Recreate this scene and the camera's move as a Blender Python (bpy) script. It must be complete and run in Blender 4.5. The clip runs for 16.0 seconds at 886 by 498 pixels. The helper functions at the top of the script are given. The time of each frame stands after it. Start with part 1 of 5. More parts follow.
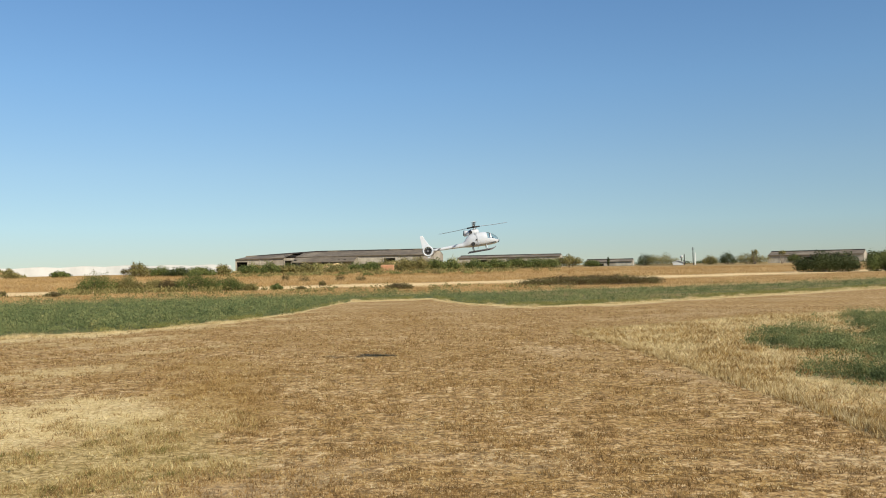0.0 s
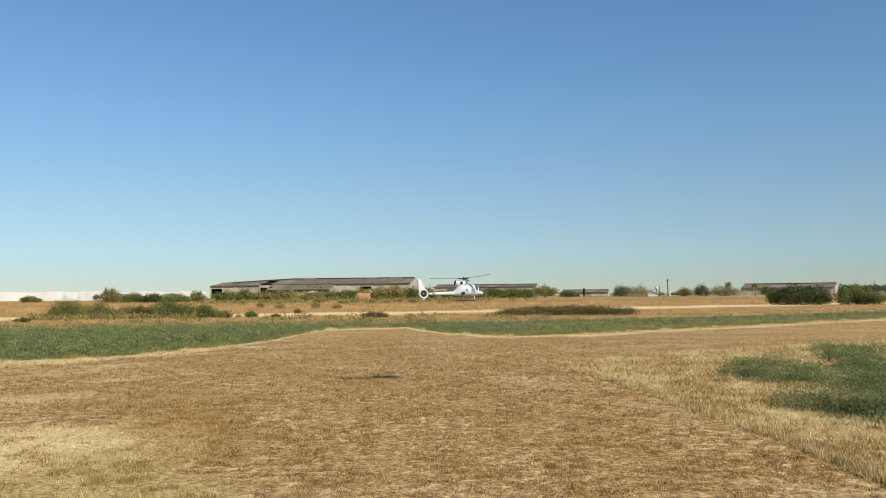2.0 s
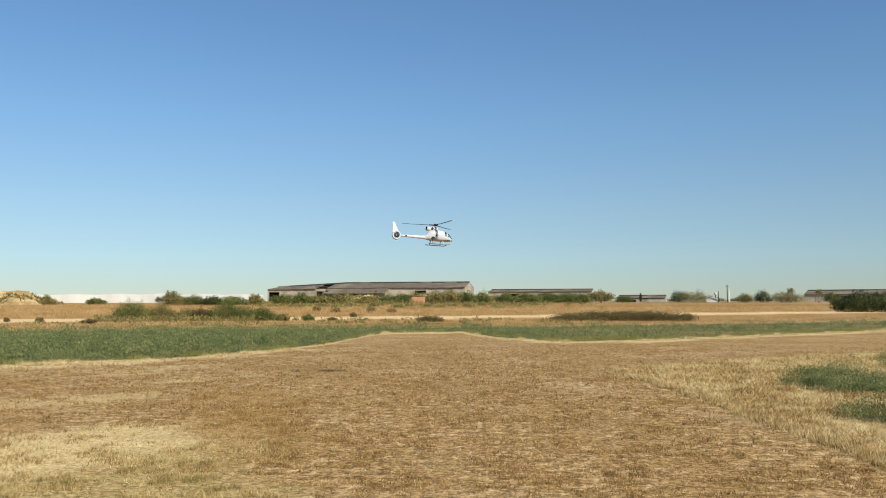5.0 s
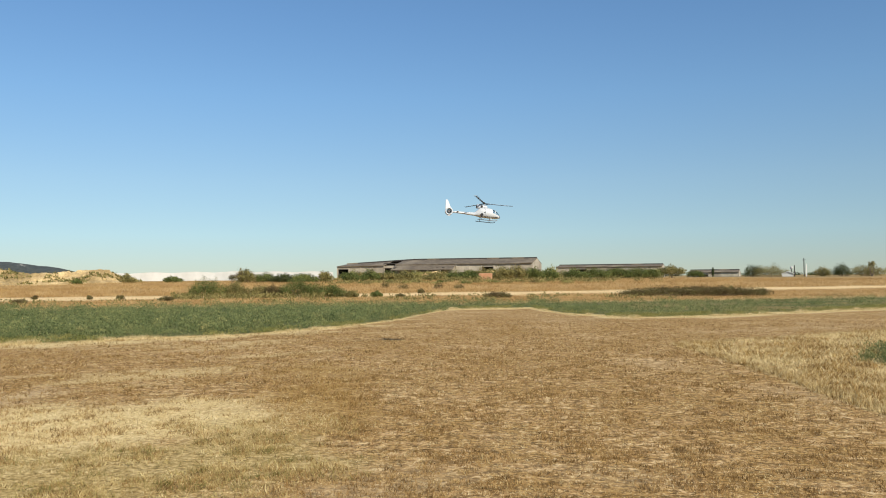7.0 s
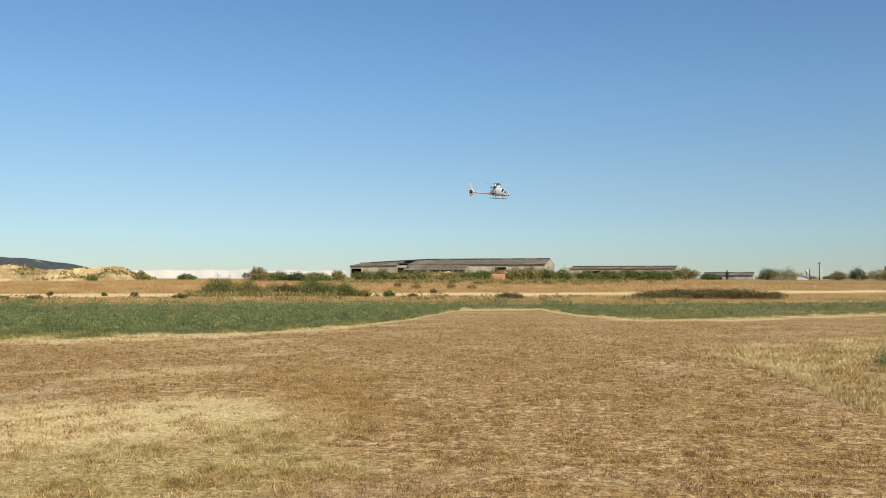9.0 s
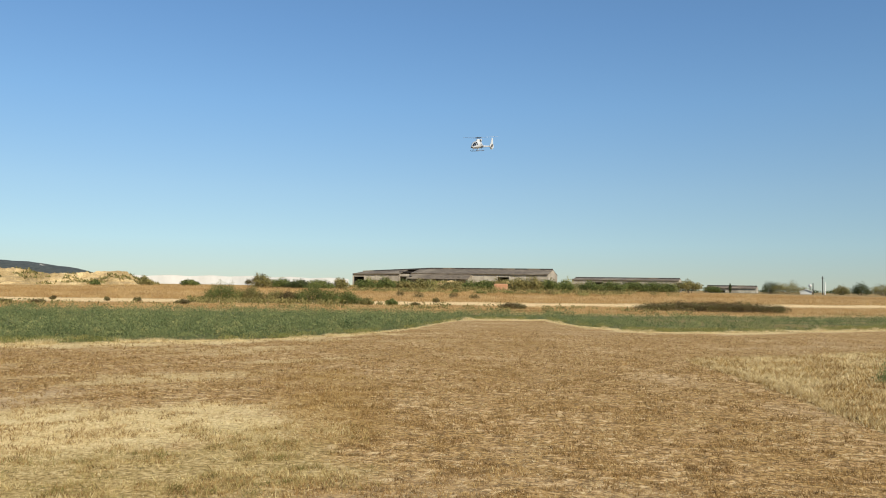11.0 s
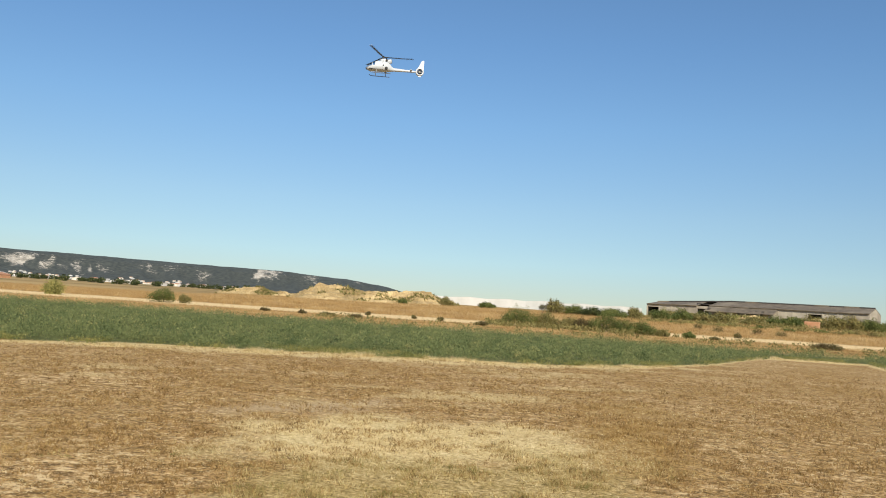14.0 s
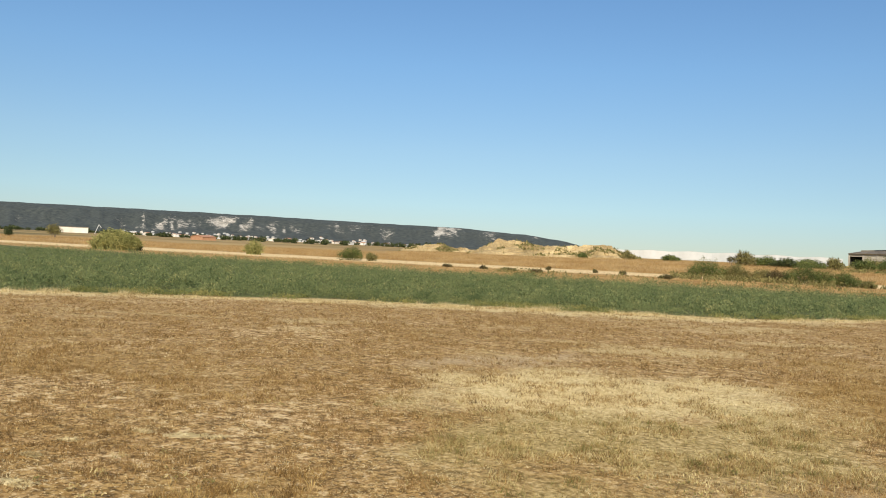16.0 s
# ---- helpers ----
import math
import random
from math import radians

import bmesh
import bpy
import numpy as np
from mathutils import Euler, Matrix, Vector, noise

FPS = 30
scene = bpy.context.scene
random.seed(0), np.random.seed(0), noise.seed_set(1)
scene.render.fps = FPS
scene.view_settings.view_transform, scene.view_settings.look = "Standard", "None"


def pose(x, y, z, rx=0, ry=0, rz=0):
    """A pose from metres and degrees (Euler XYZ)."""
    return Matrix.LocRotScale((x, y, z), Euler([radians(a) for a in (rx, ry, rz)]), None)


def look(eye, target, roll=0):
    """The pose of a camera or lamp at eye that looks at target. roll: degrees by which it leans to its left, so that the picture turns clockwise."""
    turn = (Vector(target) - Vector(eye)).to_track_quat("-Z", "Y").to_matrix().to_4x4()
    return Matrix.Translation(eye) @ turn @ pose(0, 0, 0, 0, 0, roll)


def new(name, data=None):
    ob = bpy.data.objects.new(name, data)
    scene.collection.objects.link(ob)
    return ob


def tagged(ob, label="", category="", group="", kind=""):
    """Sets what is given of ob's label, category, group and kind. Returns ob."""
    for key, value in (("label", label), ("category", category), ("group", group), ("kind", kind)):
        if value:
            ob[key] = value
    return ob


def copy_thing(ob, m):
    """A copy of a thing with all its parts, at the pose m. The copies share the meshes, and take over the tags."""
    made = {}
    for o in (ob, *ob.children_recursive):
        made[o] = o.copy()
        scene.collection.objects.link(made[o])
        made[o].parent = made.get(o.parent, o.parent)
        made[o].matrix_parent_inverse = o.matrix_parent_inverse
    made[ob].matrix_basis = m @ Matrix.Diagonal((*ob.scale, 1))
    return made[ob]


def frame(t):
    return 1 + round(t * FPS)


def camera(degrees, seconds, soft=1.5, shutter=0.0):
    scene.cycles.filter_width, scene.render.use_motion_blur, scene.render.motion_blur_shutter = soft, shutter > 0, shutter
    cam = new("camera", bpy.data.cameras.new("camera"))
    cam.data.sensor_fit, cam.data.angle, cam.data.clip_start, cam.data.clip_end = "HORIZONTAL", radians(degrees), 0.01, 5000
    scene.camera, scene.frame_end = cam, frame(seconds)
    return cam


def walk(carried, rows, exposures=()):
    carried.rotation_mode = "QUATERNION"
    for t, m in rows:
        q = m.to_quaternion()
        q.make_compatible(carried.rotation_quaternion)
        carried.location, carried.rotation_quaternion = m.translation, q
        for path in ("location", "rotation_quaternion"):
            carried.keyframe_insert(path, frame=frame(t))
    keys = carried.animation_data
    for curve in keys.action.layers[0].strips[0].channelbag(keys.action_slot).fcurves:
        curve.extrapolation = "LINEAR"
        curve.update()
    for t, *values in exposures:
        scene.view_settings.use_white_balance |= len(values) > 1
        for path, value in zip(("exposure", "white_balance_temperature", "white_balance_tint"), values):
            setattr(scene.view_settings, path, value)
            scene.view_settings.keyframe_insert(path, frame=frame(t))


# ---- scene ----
cam = camera(55.56, 16.0, soft=1.0, shutter=0.06)
# seconds, eye x y z, pitch, roll, yaw
PATH = [
    (0.0, 0.00, 0.00, 1.60, 1.26, 1.09, 0.02),
    (0.5, 0.01, -0.02, 1.60, 2.18, 0.45, -1.19),
    (1.0, 0.02, -0.03, 1.60, 2.69, 0.33, -1.67),
    (1.5, 0.02, -0.04, 1.61, 2.98, 0.34, -2.17),
    (2.0, 0.02, -0.05, 1.61, 3.21, 0.49, -1.59),
    (2.5, 0.02, -0.04, 1.61, 3.24, 0.48, -1.11),
    (3.0, 0.02, -0.05, 1.61, 3.67, 0.38, -0.48),
    (5.5, -0.02, -0.08, 1.62, 3.38, -0.16, 3.95),
    (6.0, -0.00, -0.09, 1.62, 2.60, -0.16, 5.97),
    (6.5, -0.00, -0.07, 1.62, 2.12, 0.36, 6.52),
    (7.0, 0.00, -0.07, 1.61, 1.93, 0.49, 6.69),
    (7.5, 0.01, -0.06, 1.61, 1.87, 0.52, 6.69),
    (8.0, 0.01, -0.07, 1.61, 1.78, 0.23, 6.85),
    (8.5, 0.01, -0.07, 1.62, 1.79, 0.02, 7.33),
    (9.0, 0.02, -0.07, 1.62, 1.94, -0.08, 7.56),
    (11.5, 0.00, -0.09, 1.63, 2.80, -1.37, 8.12),
    (12.0, -0.01, -0.11, 1.63, 3.05, -2.13, 10.52),
    (12.5, -0.03, -0.13, 1.64, 3.25, -2.81, 14.15),
    (13.0, -0.06, -0.15, 1.65, 3.50, -3.42, 18.11),
    (13.5, -0.09, -0.18, 1.65, 3.78, -3.64, 22.80),
    (14.0, -0.13, -0.24, 1.66, 3.63, -3.59, 27.41),
    (14.5, -0.18, -0.27, 1.66, 2.39, -3.22, 32.11),
    (15.0, -0.23, -0.27, 1.66, 1.76, -2.75, 36.25),
    (15.5, -0.26, -0.27, 1.66, 1.53, -2.48, 39.05),
    (16.0, -0.29, -0.24, 1.64, -0.07, -2.56, 39.53),
]
walk(cam, [(t, pose(x, y, z, 90 + p, r, w)) for t, x, y, z, p, r, w in PATH])

# ---- world and sun ----
SUN_EL, SUN_X, SUN_Y = 35.0, 0.629, -0.777
world = bpy.data.worlds.new("world")
scene.world = world
world.use_nodes = True
wn = world.node_tree.nodes
sky = wn.new("ShaderNodeTexSky")
sky.sky_type = "NISHITA"
sky.sun_disc = False
sky.sun_elevation = radians(SUN_EL)
sky.sun_rotation = math.atan2(SUN_X, SUN_Y)
sky.altitude = 100
sky.air_density, sky.dust_density, sky.ozone_density = 0.95, 0.25, 4.2
# the lowest band of the sky is hazy blue, so look it up a little above the horizon
coord = wn.new("ShaderNodeTexCoord")
lift = wn.new("ShaderNodeVectorMath")
lift.operation = "MULTIPLY_ADD"
lift.inputs[1].default_value, lift.inputs[2].default_value = (1, 1, 0.93), (0, 0, 0.045)
world.node_tree.links.new(coord.outputs["Generated"], lift.inputs[0])
world.node_tree.links.new(lift.outputs[0], sky.inputs[0])
# dusty summer haze: the air greys towards the horizon
up = wn.new("ShaderNodeSeparateXYZ")
world.node_tree.links.new(coord.outputs["Generated"], up.inputs[0])
haze = wn.new("ShaderNodeValToRGB")
HAZE = [(0.0, (0.76, 0.65, 0.525, 1)), (0.012, (0.79, 0.685, 0.56, 1)), (0.05, (0.86, 0.815, 0.70, 1)), (0.113, (0.91, 0.89, 0.79, 1)), (0.21, (0.87, 0.96, 0.93, 1)), (0.30, (0.82, 0.95, 0.97, 1)), (1.0, (0.82, 0.93, 0.97, 1))]
while len(haze.color_ramp.elements) < len(HAZE):
    haze.color_ramp.elements.new(0.5)
for el, (p, c) in zip(haze.color_ramp.elements, HAZE):
    el.position, el.color = p, c
world.node_tree.links.new(up.outputs["Z"], haze.inputs[0])
air = wn.new("ShaderNodeMix")
air.data_type, air.blend_type = "RGBA", "MULTIPLY"
air.inputs[0].default_value = 1.0
world.node_tree.links.new(sky.outputs[0], air.inputs[6])
world.node_tree.links.new(haze.outputs[0], air.inputs[7])
world.node_tree.links.new(air.outputs[2], wn["Background"].inputs[0])
wn["Background"].inputs[1].default_value = 0.114
lamp = bpy.data.lights.new("sun", "SUN")
lamp.energy, lamp.angle, lamp.color = 5.0, radians(0.6), (1.0, 0.90, 0.73)
sun = new("sun", lamp)
sun.matrix_world = look((60 * SUN_X, 60 * SUN_Y, 42), (0, 0, 0))
scene.view_settings.exposure = 0.22


# ---- materials ----
def srgb(r, g, b):
    return tuple(((c / 255 + 0.055) / 1.055) ** 2.4 if c > 10 else c / 3294 for c in (r, g, b)) + (1.0,)


def ramp(nt, fac, stops):
    n = nt.nodes.new("ShaderNodeValToRGB")
    e = n.color_ramp.elements
    while len(e) < len(stops):
        e.new(0.5)
    for el, (p, c) in zip(e, stops):
        el.position, el.color = p, c
    nt.links.new(fac, n.inputs[0])
    return n.outputs[0]


def noise_out(nt, coord, scale, detail=3.0, rough=0.6):
    n = nt.nodes.new("ShaderNodeTexNoise")
    n.inputs["Scale"].default_value = scale
    n.inputs["Detail"].default_value = detail
    n.inputs["Roughness"].default_value = rough
    nt.links.new(coord, n.inputs["Vector"])
    return n.outputs["Fac"]


def mixc(nt, fac, a, b, blend="MIX"):
    n = nt.nodes.new("ShaderNodeMix")
    n.data_type, n.blend_type = "RGBA", blend
    for v, i in ((fac, 0), (a, 6), (b, 7)):
        if hasattr(v, "links"):
            nt.links.new(v, n.inputs[i])
        else:
            n.inputs[i].default_value = v
    return n.outputs[2]


def mathn(nt, op, a, b=0.0, clamp=False):
    n = nt.nodes.new("ShaderNodeMath")
    n.operation, n.use_clamp = op, clamp
    for v, i in ((a, 0), (b, 1)):
        if hasattr(v, "links"):
            nt.links.new(v, n.inputs[i])
        else:
            n.inputs[i].default_value = v
    return n.outputs[0]


def base(name, rough=0.8, metal=0.0):
    m = bpy.data.materials.new(name)
    m.use_nodes = True
    b = m.node_tree.nodes["Principled BSDF"]
    b.inputs["Roughness"].default_value = rough
    b.inputs["Metallic"].default_value = metal
    return m, m.node_tree, b


def surf(name, c1, c2, scale=4.0, rough=0.85, fine=0.0, wear=None, bump=0.0, metal=0.0):
    """Two-tone noisy surface with fine grain; wear: a third colour in large stains."""
    m, nt, b = base(name, rough, metal)
    co = nt.nodes.new("ShaderNodeTexCoord").outputs["Object"]
    col = ramp(nt, noise_out(nt, co, scale, 4), [(0.35, c1), (0.65, c2)])
    if wear:
        col = mixc(nt, ramp(nt, noise_out(nt, co, scale * 0.23, 3), [(0.5, (0, 0, 0, 1)), (0.7, (1, 1, 1, 1))]), col, wear)
    if fine:
        g = noise_out(nt, co, scale * 9, 2)
        col = mixc(nt, fine, col, ramp(nt, g, [(0.3, (0.1, 0.1, 0.1, 1)), (0.7, (1, 1, 1, 1))]), "MULTIPLY")
    nt.links.new(col, b.inputs["Base Color"])
    if bump:
        bn = nt.nodes.new("ShaderNodeBump")
        bn.inputs["Strength"].default_value = bump
        bn.inputs["Distance"].default_value = 0.05
        nt.links.new(noise_out(nt, co, scale * 3, 4), bn.inputs["Height"])
        nt.links.new(bn.outputs[0], b.inputs["Normal"])
    return m


def leafy(name, stops, rough=0.7, patch=0.15, spread=0.5, thin=0.3, gain=1.6):
    """Foliage and grass: colour by leaf, with larger patches."""
    m, nt, b = base(name, rough)
    g = nt.nodes.new("ShaderNodeNewGeometry")
    isl = g.outputs["Random Per Island"]
    pos = g.outputs["Position"]
    big = noise_out(nt, pos, patch, 3)
    f = mathn(nt, "ADD", mathn(nt, "MULTIPLY", isl, spread), mathn(nt, "MULTIPLY", mathn(nt, "SUBTRACT", big, 0.5), gain))
    f = mathn(nt, "ADD", f, (1 - spread) / 2, True)
    nt.links.new(ramp(nt, f, stops), b.inputs["Base Color"])
    b.inputs["Specular IOR Level"].default_value = 0.2
    tl = nt.nodes.new("ShaderNodeBsdfTranslucent")
    nt.links.new(b.inputs["Base Color"].links[0].from_socket, tl.inputs["Color"])
    mx = nt.nodes.new("ShaderNodeMixShader")
    mx.inputs[0].default_value = thin
    nt.links.new(b.outputs[0], mx.inputs[1])
    nt.links.new(tl.outputs[0], mx.inputs[2])
    nt.links.new(mx.outputs[0], nt.nodes["Material Output"].inputs["Surface"])
    return m


M_ALFALFA = leafy("alfalfa_leaf", [(0.0, (0.08, 0.108, 0.042, 1)), (0.35, (0.16, 0.194, 0.076, 1)), (0.75, (0.235, 0.258, 0.10, 1)), (1.0, (0.37, 0.335, 0.135, 1))], patch=1.7, spread=0.25, thin=0.4, gain=2.6)
M_YOUNG = leafy("yellowing_alfalfa_leaf", [(0.0, (0.14, 0.165, 0.045, 1)), (0.5, (0.25, 0.245, 0.075, 1)), (1.0, (0.44, 0.36, 0.13, 1))], patch=1.5, thin=0.4)
M_STRAW = leafy("straw", [(0.0, (0.33, 0.225, 0.09, 1)), (0.4, (0.60, 0.475, 0.235, 1)), (1.0, (0.84, 0.72, 0.44, 1))], patch=4.0, spread=0.55, gain=2.2)
M_STUBBLE = leafy("stubble", [(0.0, (0.11, 0.062, 0.02, 1)), (0.4, (0.26, 0.155, 0.055, 1)), (0.75, (0.40, 0.26, 0.10, 1)), (1.0, (0.60, 0.45, 0.21, 1))], patch=5.0, spread=0.5, gain=2.6)
M_RUST = leafy("rusty_grass", [(0.0, (0.12, 0.062, 0.018, 1)), (0.5, (0.33, 0.20, 0.06, 1)), (1.0, (0.60, 0.44, 0.18, 1))], patch=4.0, spread=0.5, gain=2.4)
M_MIXGRASS = leafy("half_dry_grass", [(0.0, (0.14, 0.14, 0.036, 1)), (0.25, (0.27, 0.22, 0.075, 1)), (0.6, (0.47, 0.365, 0.15, 1)), (1.0, (0.74, 0.61, 0.32, 1))], patch=2.5, spread=0.5, gain=2.4)
M_GOLD = leafy("tall_dry_grass", [(0.0, (0.26, 0.145, 0.05, 1)), (0.5, (0.44, 0.285, 0.115, 1)), (1.0, (0.62, 0.455, 0.22, 1))], patch=0.3, spread=0.4, gain=2.2)
M_BUSH = leafy("bush_leaf", [(0.0, (0.055, 0.078, 0.022, 1)), (0.5, (0.115, 0.14, 0.04, 1)), (1.0, (0.235, 0.235, 0.07, 1))], patch=0.7, spread=0.4)
M_OLIVE = leafy("olive_leaf", [(0.0, (0.11, 0.105, 0.036, 1)), (0.5, (0.22, 0.195, 0.07, 1)), (1.0, (0.38, 0.30, 0.115, 1))], patch=0.7, spread=0.4)
M_DARKLEAF = leafy("dark_leaf", [(0.0, (0.032, 0.046, 0.016, 1)), (0.6, (0.068, 0.083, 0.029, 1)), (1.0, (0.13, 0.14, 0.055, 1))], patch=0.5, spread=0.4)
M_BRAMBLE = leafy("bramble_leaf", [(0.0, (0.06, 0.042, 0.018, 1)), (0.5, (0.115, 0.088, 0.036, 1)), (0.8, (0.12, 0.125, 0.04, 1)), (1.0, (0.26, 0.18, 0.075, 1))], patch=0.9, spread=0.4, thin=0.2)
M_REED = leafy("reed_leaf", [(0.0, (0.13, 0.135, 0.04, 1)), (0.5, (0.29, 0.275, 0.09, 1)), (1.0, (0.46, 0.40, 0.155, 1))], patch=0.6, spread=0.6)
M_TWIG = surf("bark", (0.10, 0.075, 0.05, 1), (0.20, 0.155, 0.11, 1), 8)
M_ROOF = surf("old_roof_sheet", (0.13, 0.105, 0.075, 1), (0.23, 0.185, 0.13, 1), 0.7, 0.9, 0.5, (0.30, 0.25, 0.18, 1))
M_CONC = surf("weathered_concrete", (0.36, 0.32, 0.25, 1), (0.50, 0.45, 0.36, 1), 0.7, 0.9, 0.3, (0.25, 0.21, 0.16, 1))
M_DARKIN = surf("dark_steel", (0.03, 0.028, 0.025, 1), (0.06, 0.05, 0.045, 1), 2)
M_RUBBLE = surf("brick_rubble", (0.42, 0.20, 0.10, 1), (0.52, 0.30, 0.17, 1), 1.2, 0.9, 0.3)
M_WHITEWALL = surf("white_sheeting", (0.46, 0.455, 0.43, 1), (0.56, 0.55, 0.525, 1), 0.15, 0.6)
M_SAND = surf("sandy_spoil", (0.42, 0.29, 0.13, 1), (0.70, 0.53, 0.27, 1), 0.45, 0.95, 0.55, (0.30, 0.215, 0.09, 1), 0.9)
M_PLASTER = surf("cream_render", (0.60, 0.54, 0.44, 1), (0.74, 0.69, 0.60, 1), 0.2)
M_TILE = surf("terracotta_tile", (0.36, 0.17, 0.09, 1), (0.48, 0.26, 0.16, 1), 0.5)
M_STEEL = surf("painted_pole", (0.62, 0.61, 0.58, 1), (0.72, 0.71, 0.68, 1), 3)

# helicopter
M_WHITE = surf("white_gloss_paint", (0.47, 0.50, 0.53, 1), (0.53, 0.56, 0.59, 1), 9, 0.3)
M_BLACK = surf("black_fittings", (0.008, 0.008, 0.009, 1), (0.02, 0.02, 0.02, 1), 20, 0.8)
M_GREY = surf("grey_skid", (0.10, 0.10, 0.11, 1), (0.16, 0.16, 0.17, 1), 20, 0.4)
# the blade's underside in shade, put into the colour as near-black
M_BLADESHADE = surf("rotor_blade_shaded_underside", (0.03, 0.034, 0.045, 1), (0.06, 0.065, 0.08, 1), 12, 0.5)
M_BLADETOP = surf("rotor_blade_paint", (0.60, 0.62, 0.64, 1), (0.70, 0.72, 0.74, 1), 12, 0.3)
M_METAL = surf("brushed_metal", (0.35, 0.35, 0.36, 1), (0.5, 0.5, 0.5, 1), 30, 0.35, metal=0.9)
M_GLASS, gnt, gb = base("canopy_glass", 0.05)
thin_sheet = gnt.nodes.new("ShaderNodeBsdfTransparent")
thin_sheet.inputs[0].default_value = (0.86, 0.91, 0.93, 1)
sheen = gnt.nodes.new("ShaderNodeBsdfGlossy")
sheen.inputs["Roughness"].default_value = 0.08
sheet_mix = gnt.nodes.new("ShaderNodeMixShader")
sheet_mix.inputs[0].default_value = 0.14
gnt.links.new(thin_sheet.outputs[0], sheet_mix.inputs[1])
gnt.links.new(sheen.outputs[0], sheet_mix.inputs[2])
gnt.links.new(sheet_mix.outputs[0], gnt.nodes["Material Output"].inputs["Surface"])


def ground_material():
    m, nt, b = base("field_soil", 0.95)
    b.inputs["Specular IOR Level"].default_value = 0.15
    pos = nt.nodes.new("ShaderNodeNewGeometry").outputs["Position"]

    def zone(name):
        a = nt.nodes.new("ShaderNodeAttribute")
        a.attribute_name = name
        sp = nt.nodes.new("ShaderNodeSeparateColor")
        nt.links.new(a.outputs["Color"], sp.inputs[0])
        return sp.outputs
    za, zb, zc = zone("zone_a"), zone("zone_b"), zone("zone_c")
    big = noise_out(nt, pos, 0.35, 4)
    mid = noise_out(nt, pos, 2.2, 5, 0.7)
    fine = noise_out(nt, pos, 15, 4, 0.75)
    fleck = noise_out(nt, pos, 34, 3, 0.75)
    soil = ramp(nt, fine, [(0.34, (0.21, 0.116, 0.042, 1)), (0.5, (0.43, 0.265, 0.105, 1)), (0.66, (0.66, 0.46, 0.22, 1))])
    ochre = ramp(nt, fine, [(0.34, (0.14, 0.08, 0.022, 1)), (0.5, (0.36, 0.215, 0.07, 1)), (0.66, (0.56, 0.37, 0.135, 1))])
    brown = mixc(nt, ramp(nt, mathn(nt, "ADD", mid, mathn(nt, "MULTIPLY", mathn(nt, "SUBTRACT", big, 0.5), 0.5)), [(0.42, (1, 1, 1, 1)), (0.60, (0.1, 0.1, 0.1, 1))]), soil, ochre)
    # shade between the tufts, painted as dark brown spots at two sizes
    for sc, lo, hi, most in ((6, 0.37, 0.48, 0.75), (16, 0.40, 0.48, 0.85)):
        gaps = noise_out(nt, pos, sc, 3, 0.7)
        brown = mixc(nt, ramp(nt, gaps, [(lo, (most, most, most, 1)), (hi, (0, 0, 0, 1))]), brown, (0.105, 0.058, 0.018, 1))
    crumb = mathn(nt, "ADD", noise_out(nt, pos, 6, 5, 0.75), mathn(nt, "MULTIPLY", mathn(nt, "SUBTRACT", big, 0.5), 0.3))
    brown = mixc(nt, ramp(nt, crumb, [(0.56, (0, 0, 0, 1)), (0.63, (0.95, 0.95, 0.95, 1))]), brown, (0.68, 0.51, 0.275, 1))
    brown = mixc(nt, ramp(nt, fleck, [(0.59, (0, 0, 0, 1)), (0.65, (0.95, 0.95, 0.95, 1))]), brown, (0.74, 0.58, 0.32, 1))
    straw = ramp(nt, fine, [(0.34, (0.32, 0.22, 0.085, 1)), (0.5, (0.62, 0.485, 0.235, 1)), (0.66, (0.82, 0.68, 0.40, 1))])
    half = ramp(nt, fine, [(0.36, (0.16, 0.115, 0.035, 1)), (0.5, (0.40, 0.30, 0.115, 1)), (0.64, (0.66, 0.52, 0.25, 1))])
    rust = ramp(nt, fine, [(0.34, (0.14, 0.08, 0.024, 1)), (0.5, (0.35, 0.22, 0.075, 1)), (0.66, (0.56, 0.39, 0.155, 1))])
    bare = ramp(nt, fine, [(0.33, (0.32, 0.225, 0.12, 1)), (0.5, (0.48, 0.36, 0.205, 1)), (0.67, (0.62, 0.49, 0.30, 1))])
    soilgreen = ramp(nt, fine, [(0.35, (0.06, 0.08, 0.03, 1)), (0.6, (0.15, 0.155, 0.055, 1)), (0.75, (0.34, 0.27, 0.11, 1))])
    gold = ramp(nt, mid, [(0.35, (0.33, 0.205, 0.08, 1)), (0.7, (0.52, 0.36, 0.16, 1))])
    track = ramp(nt, mid, [(0.35, (0.66, 0.48, 0.24, 1)), (0.7, (0.80, 0.62, 0.34, 1))])
    far = ramp(nt, noise_out(nt, pos, 0.012, 4), [(0.38, (0.12, 0.11, 0.045, 1)), (0.5, (0.34, 0.23, 0.095, 1)), (0.64, (0.42, 0.30, 0.13, 1))])
    col = mixc(nt, za[0], brown, straw)
    col = mixc(nt, za[1], col, half)
    col = mixc(nt, za[2], col, rust)
    col = mixc(nt, zb[0], col, bare)
    col = mixc(nt, zb[1], col, soilgreen)
    col = mixc(nt, zb[2], col, gold)
    col = mixc(nt, zc[0], col, track)
    col = mixc(nt, zc[1], col, far)
    nt.links.new(col, b.inputs["Base Color"])
    bn = nt.nodes.new("ShaderNodeBump")
    bn.inputs["Strength"].default_value = 0.55
    bn.inputs["Distance"].default_value = 0.03
    nt.links.new(mathn(nt, "ADD", fine, mathn(nt, "MULTIPLY", mid, 0.8)), bn.inputs["Height"])
    nt.links.new(bn.outputs[0], b.inputs["Normal"])
    return m


